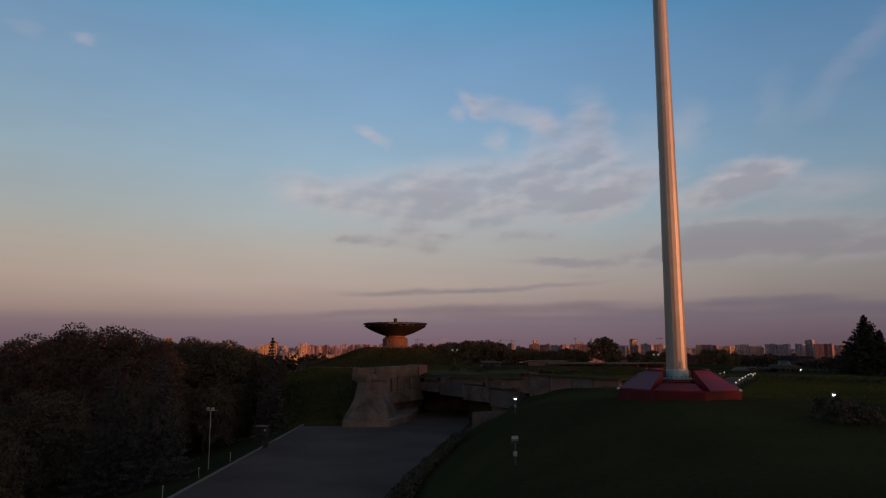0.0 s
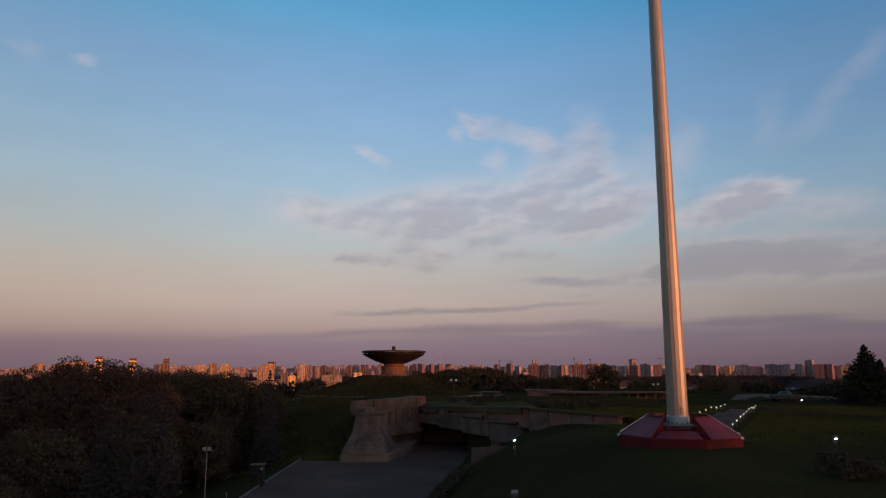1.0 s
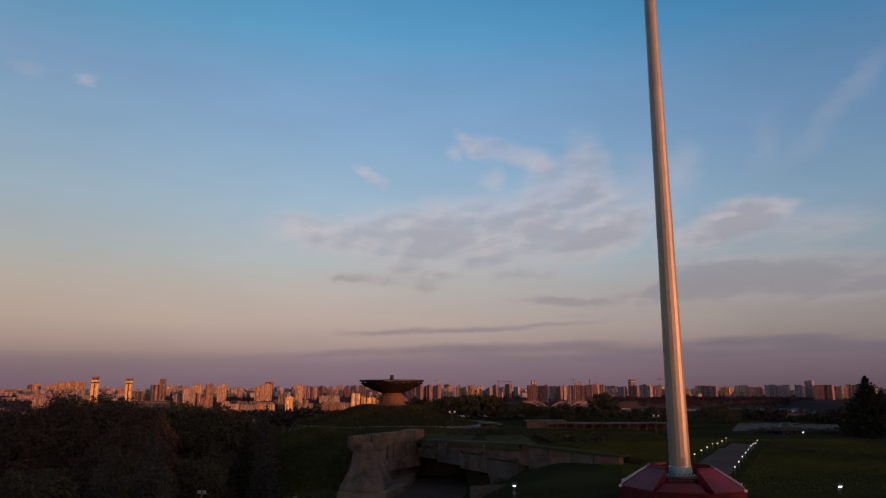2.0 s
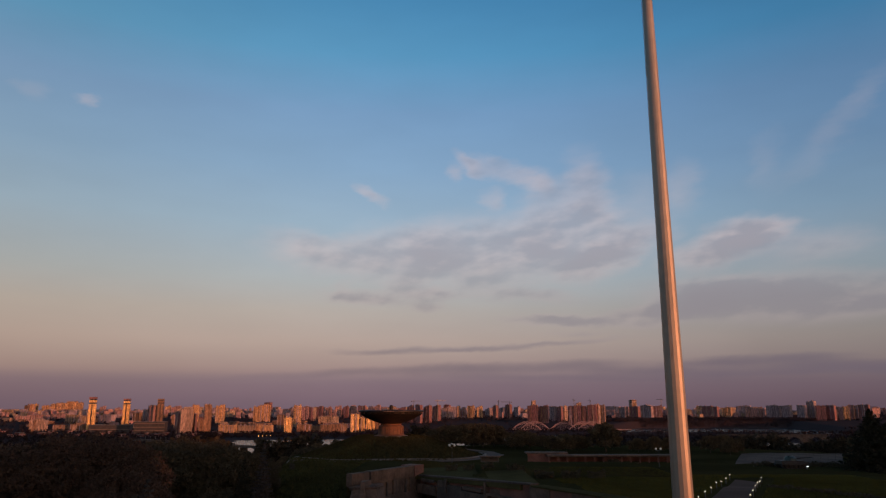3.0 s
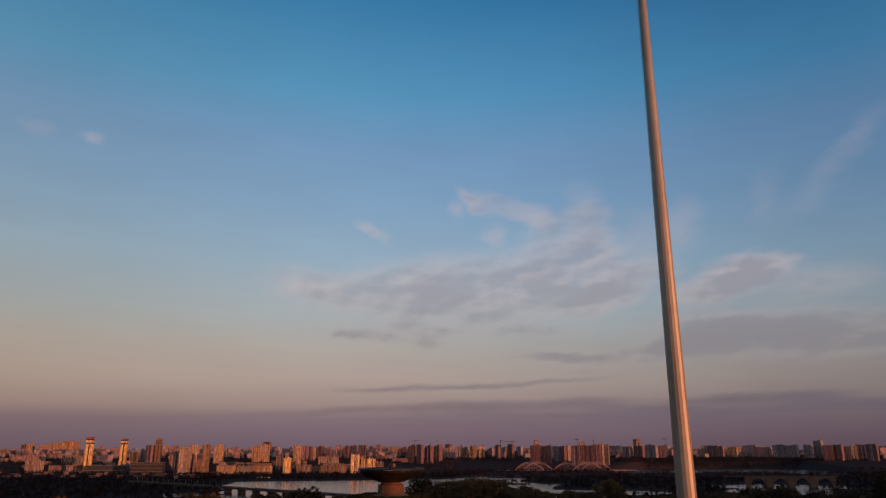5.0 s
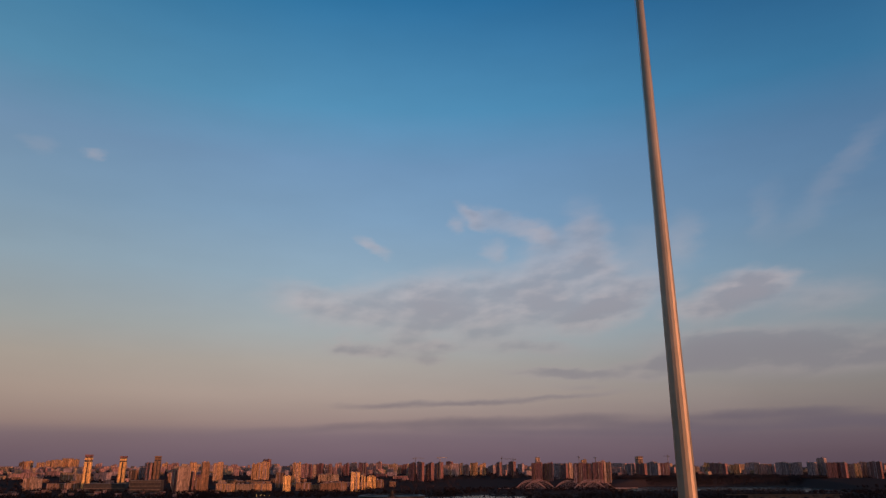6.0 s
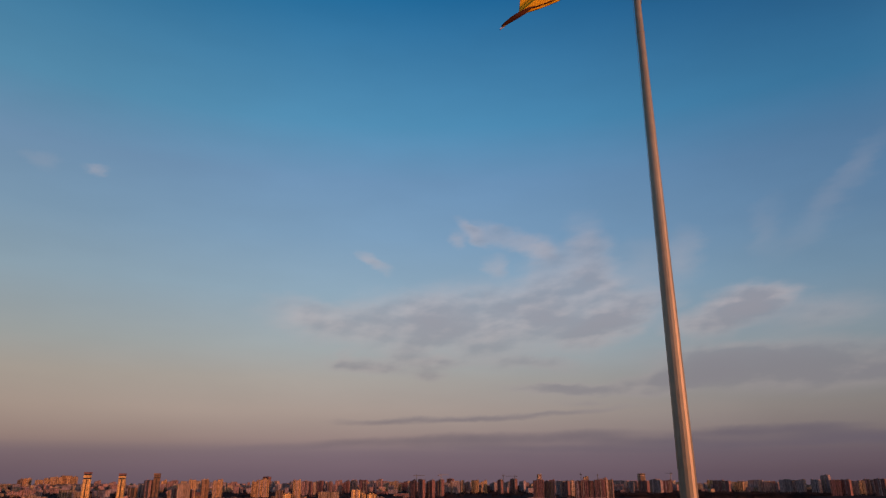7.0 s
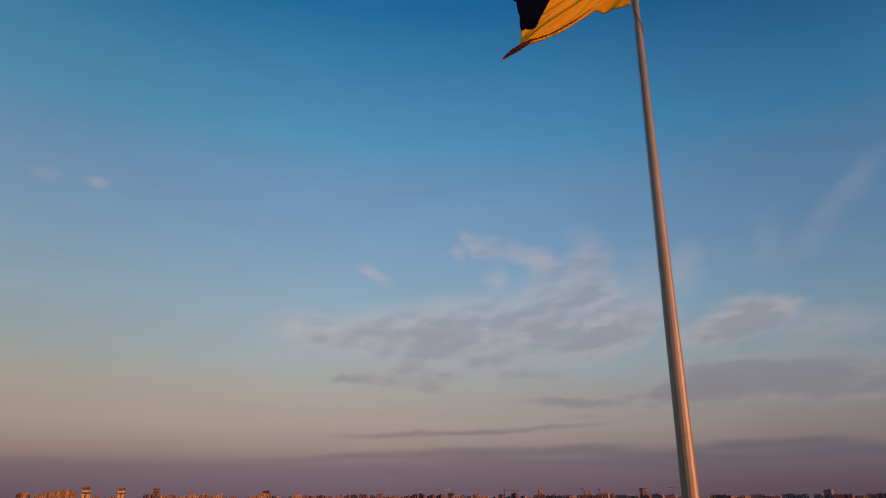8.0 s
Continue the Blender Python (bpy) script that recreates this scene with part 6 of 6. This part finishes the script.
# ---- far woods on the banks and islands ----
def far_woods(name, count, area, seed, leaf, tall, mat=FAR_WOODS):
    """Countless distant trees, each a ragged clump of sprays."""
    rng = np.random.default_rng(seed)
    (u0, u1), (y0, y1) = area
    y = rng.uniform(y0, y1, count * 3)
    x = rng.uniform(u0, u1, count * 3) * y
    z = ground_height(x, y)
    keep = np.where(z > RIVER_Z + 0.6)[0][:count]
    x, y, z = x[keep], y[keep], z[keep]
    h = tall * rng.uniform(0.55, 1.25, len(x))
    per = 18
    d = rng.normal(size=(len(x), per, 3))
    d /= np.linalg.norm(d, axis=2)[..., None]
    d *= rng.uniform(0.4, 1.0, (len(x), per, 1)) * np.stack([h * 0.42, h * 0.42, h * 0.5], -1)[:, None]
    c = (np.stack([x, y, z + h * 0.5], -1)[:, None] + d).reshape(-1, 3)
    v, f = leaf_quads(c, leaf, rng, np.array([0, 0, 2.4]))
    ob = leaf_mesh(name, v, f, mat, None)
    return tagged(ob, "dark distant woodland along the river", "woods", kind="stuff")


far_woods("far_woods", 1900, ((-0.72, -0.30), (1490, 2760)), 1, 2.3, 14)
far_woods("far_woods", 800, ((-0.36, 0.05), (2430, 2780)), 2, 2.2, 11)
far_woods("far_woods", 1500, ((0.03, 0.70), (1500, 2420)), 3, 2.3, 12)
far_woods("far_woods", 1300, ((0.0, 0.68), (2420, 2950)), 7, 2.2, 11)
far_woods("far_woods", 2600, ((0.0, 0.68), (3600, 4150)), 4, 2.2, 11, HAZED_TOWN_TREES)
far_woods("far_woods", 2200, ((0.22, 0.52), (3560, 3760)), 8, 2.2, 14, HAZED_TOWN_TREES)
far_woods("far_woods", 2400, ((-0.70, 0.02), (2780, 4000)), 5, 2.2, 11, HAZED_TOWN_TREES)
far_woods("far_woods", 1100, ((-0.70, 0.70), (4000, 4850)), 6, 2.8, 12, HAZED_TOWN_TREES)


# ---- kerb stones along the road ----
def kerbs():
    bm = box(-0.15, 0.15, 0.01, 1.99, -0.25, 0.16, 0.02)
    first_ = part("kerb_stone", bm, KERB, plaza)
    first_.matrix_basis = pose(-24.95, 40, PLAZA_Z + 0.03)
    for k in range(1, 43):
        o = new("kerb_stone", first_.data)
        o.parent = plaza
        o.matrix_basis = pose(-24.95 + 0.02 * math.sin(k * 2.1), 40 + 2 * k, PLAZA_Z + 0.03, 0, 0, 0.25 * math.sin(k * 1.7))


kerbs()
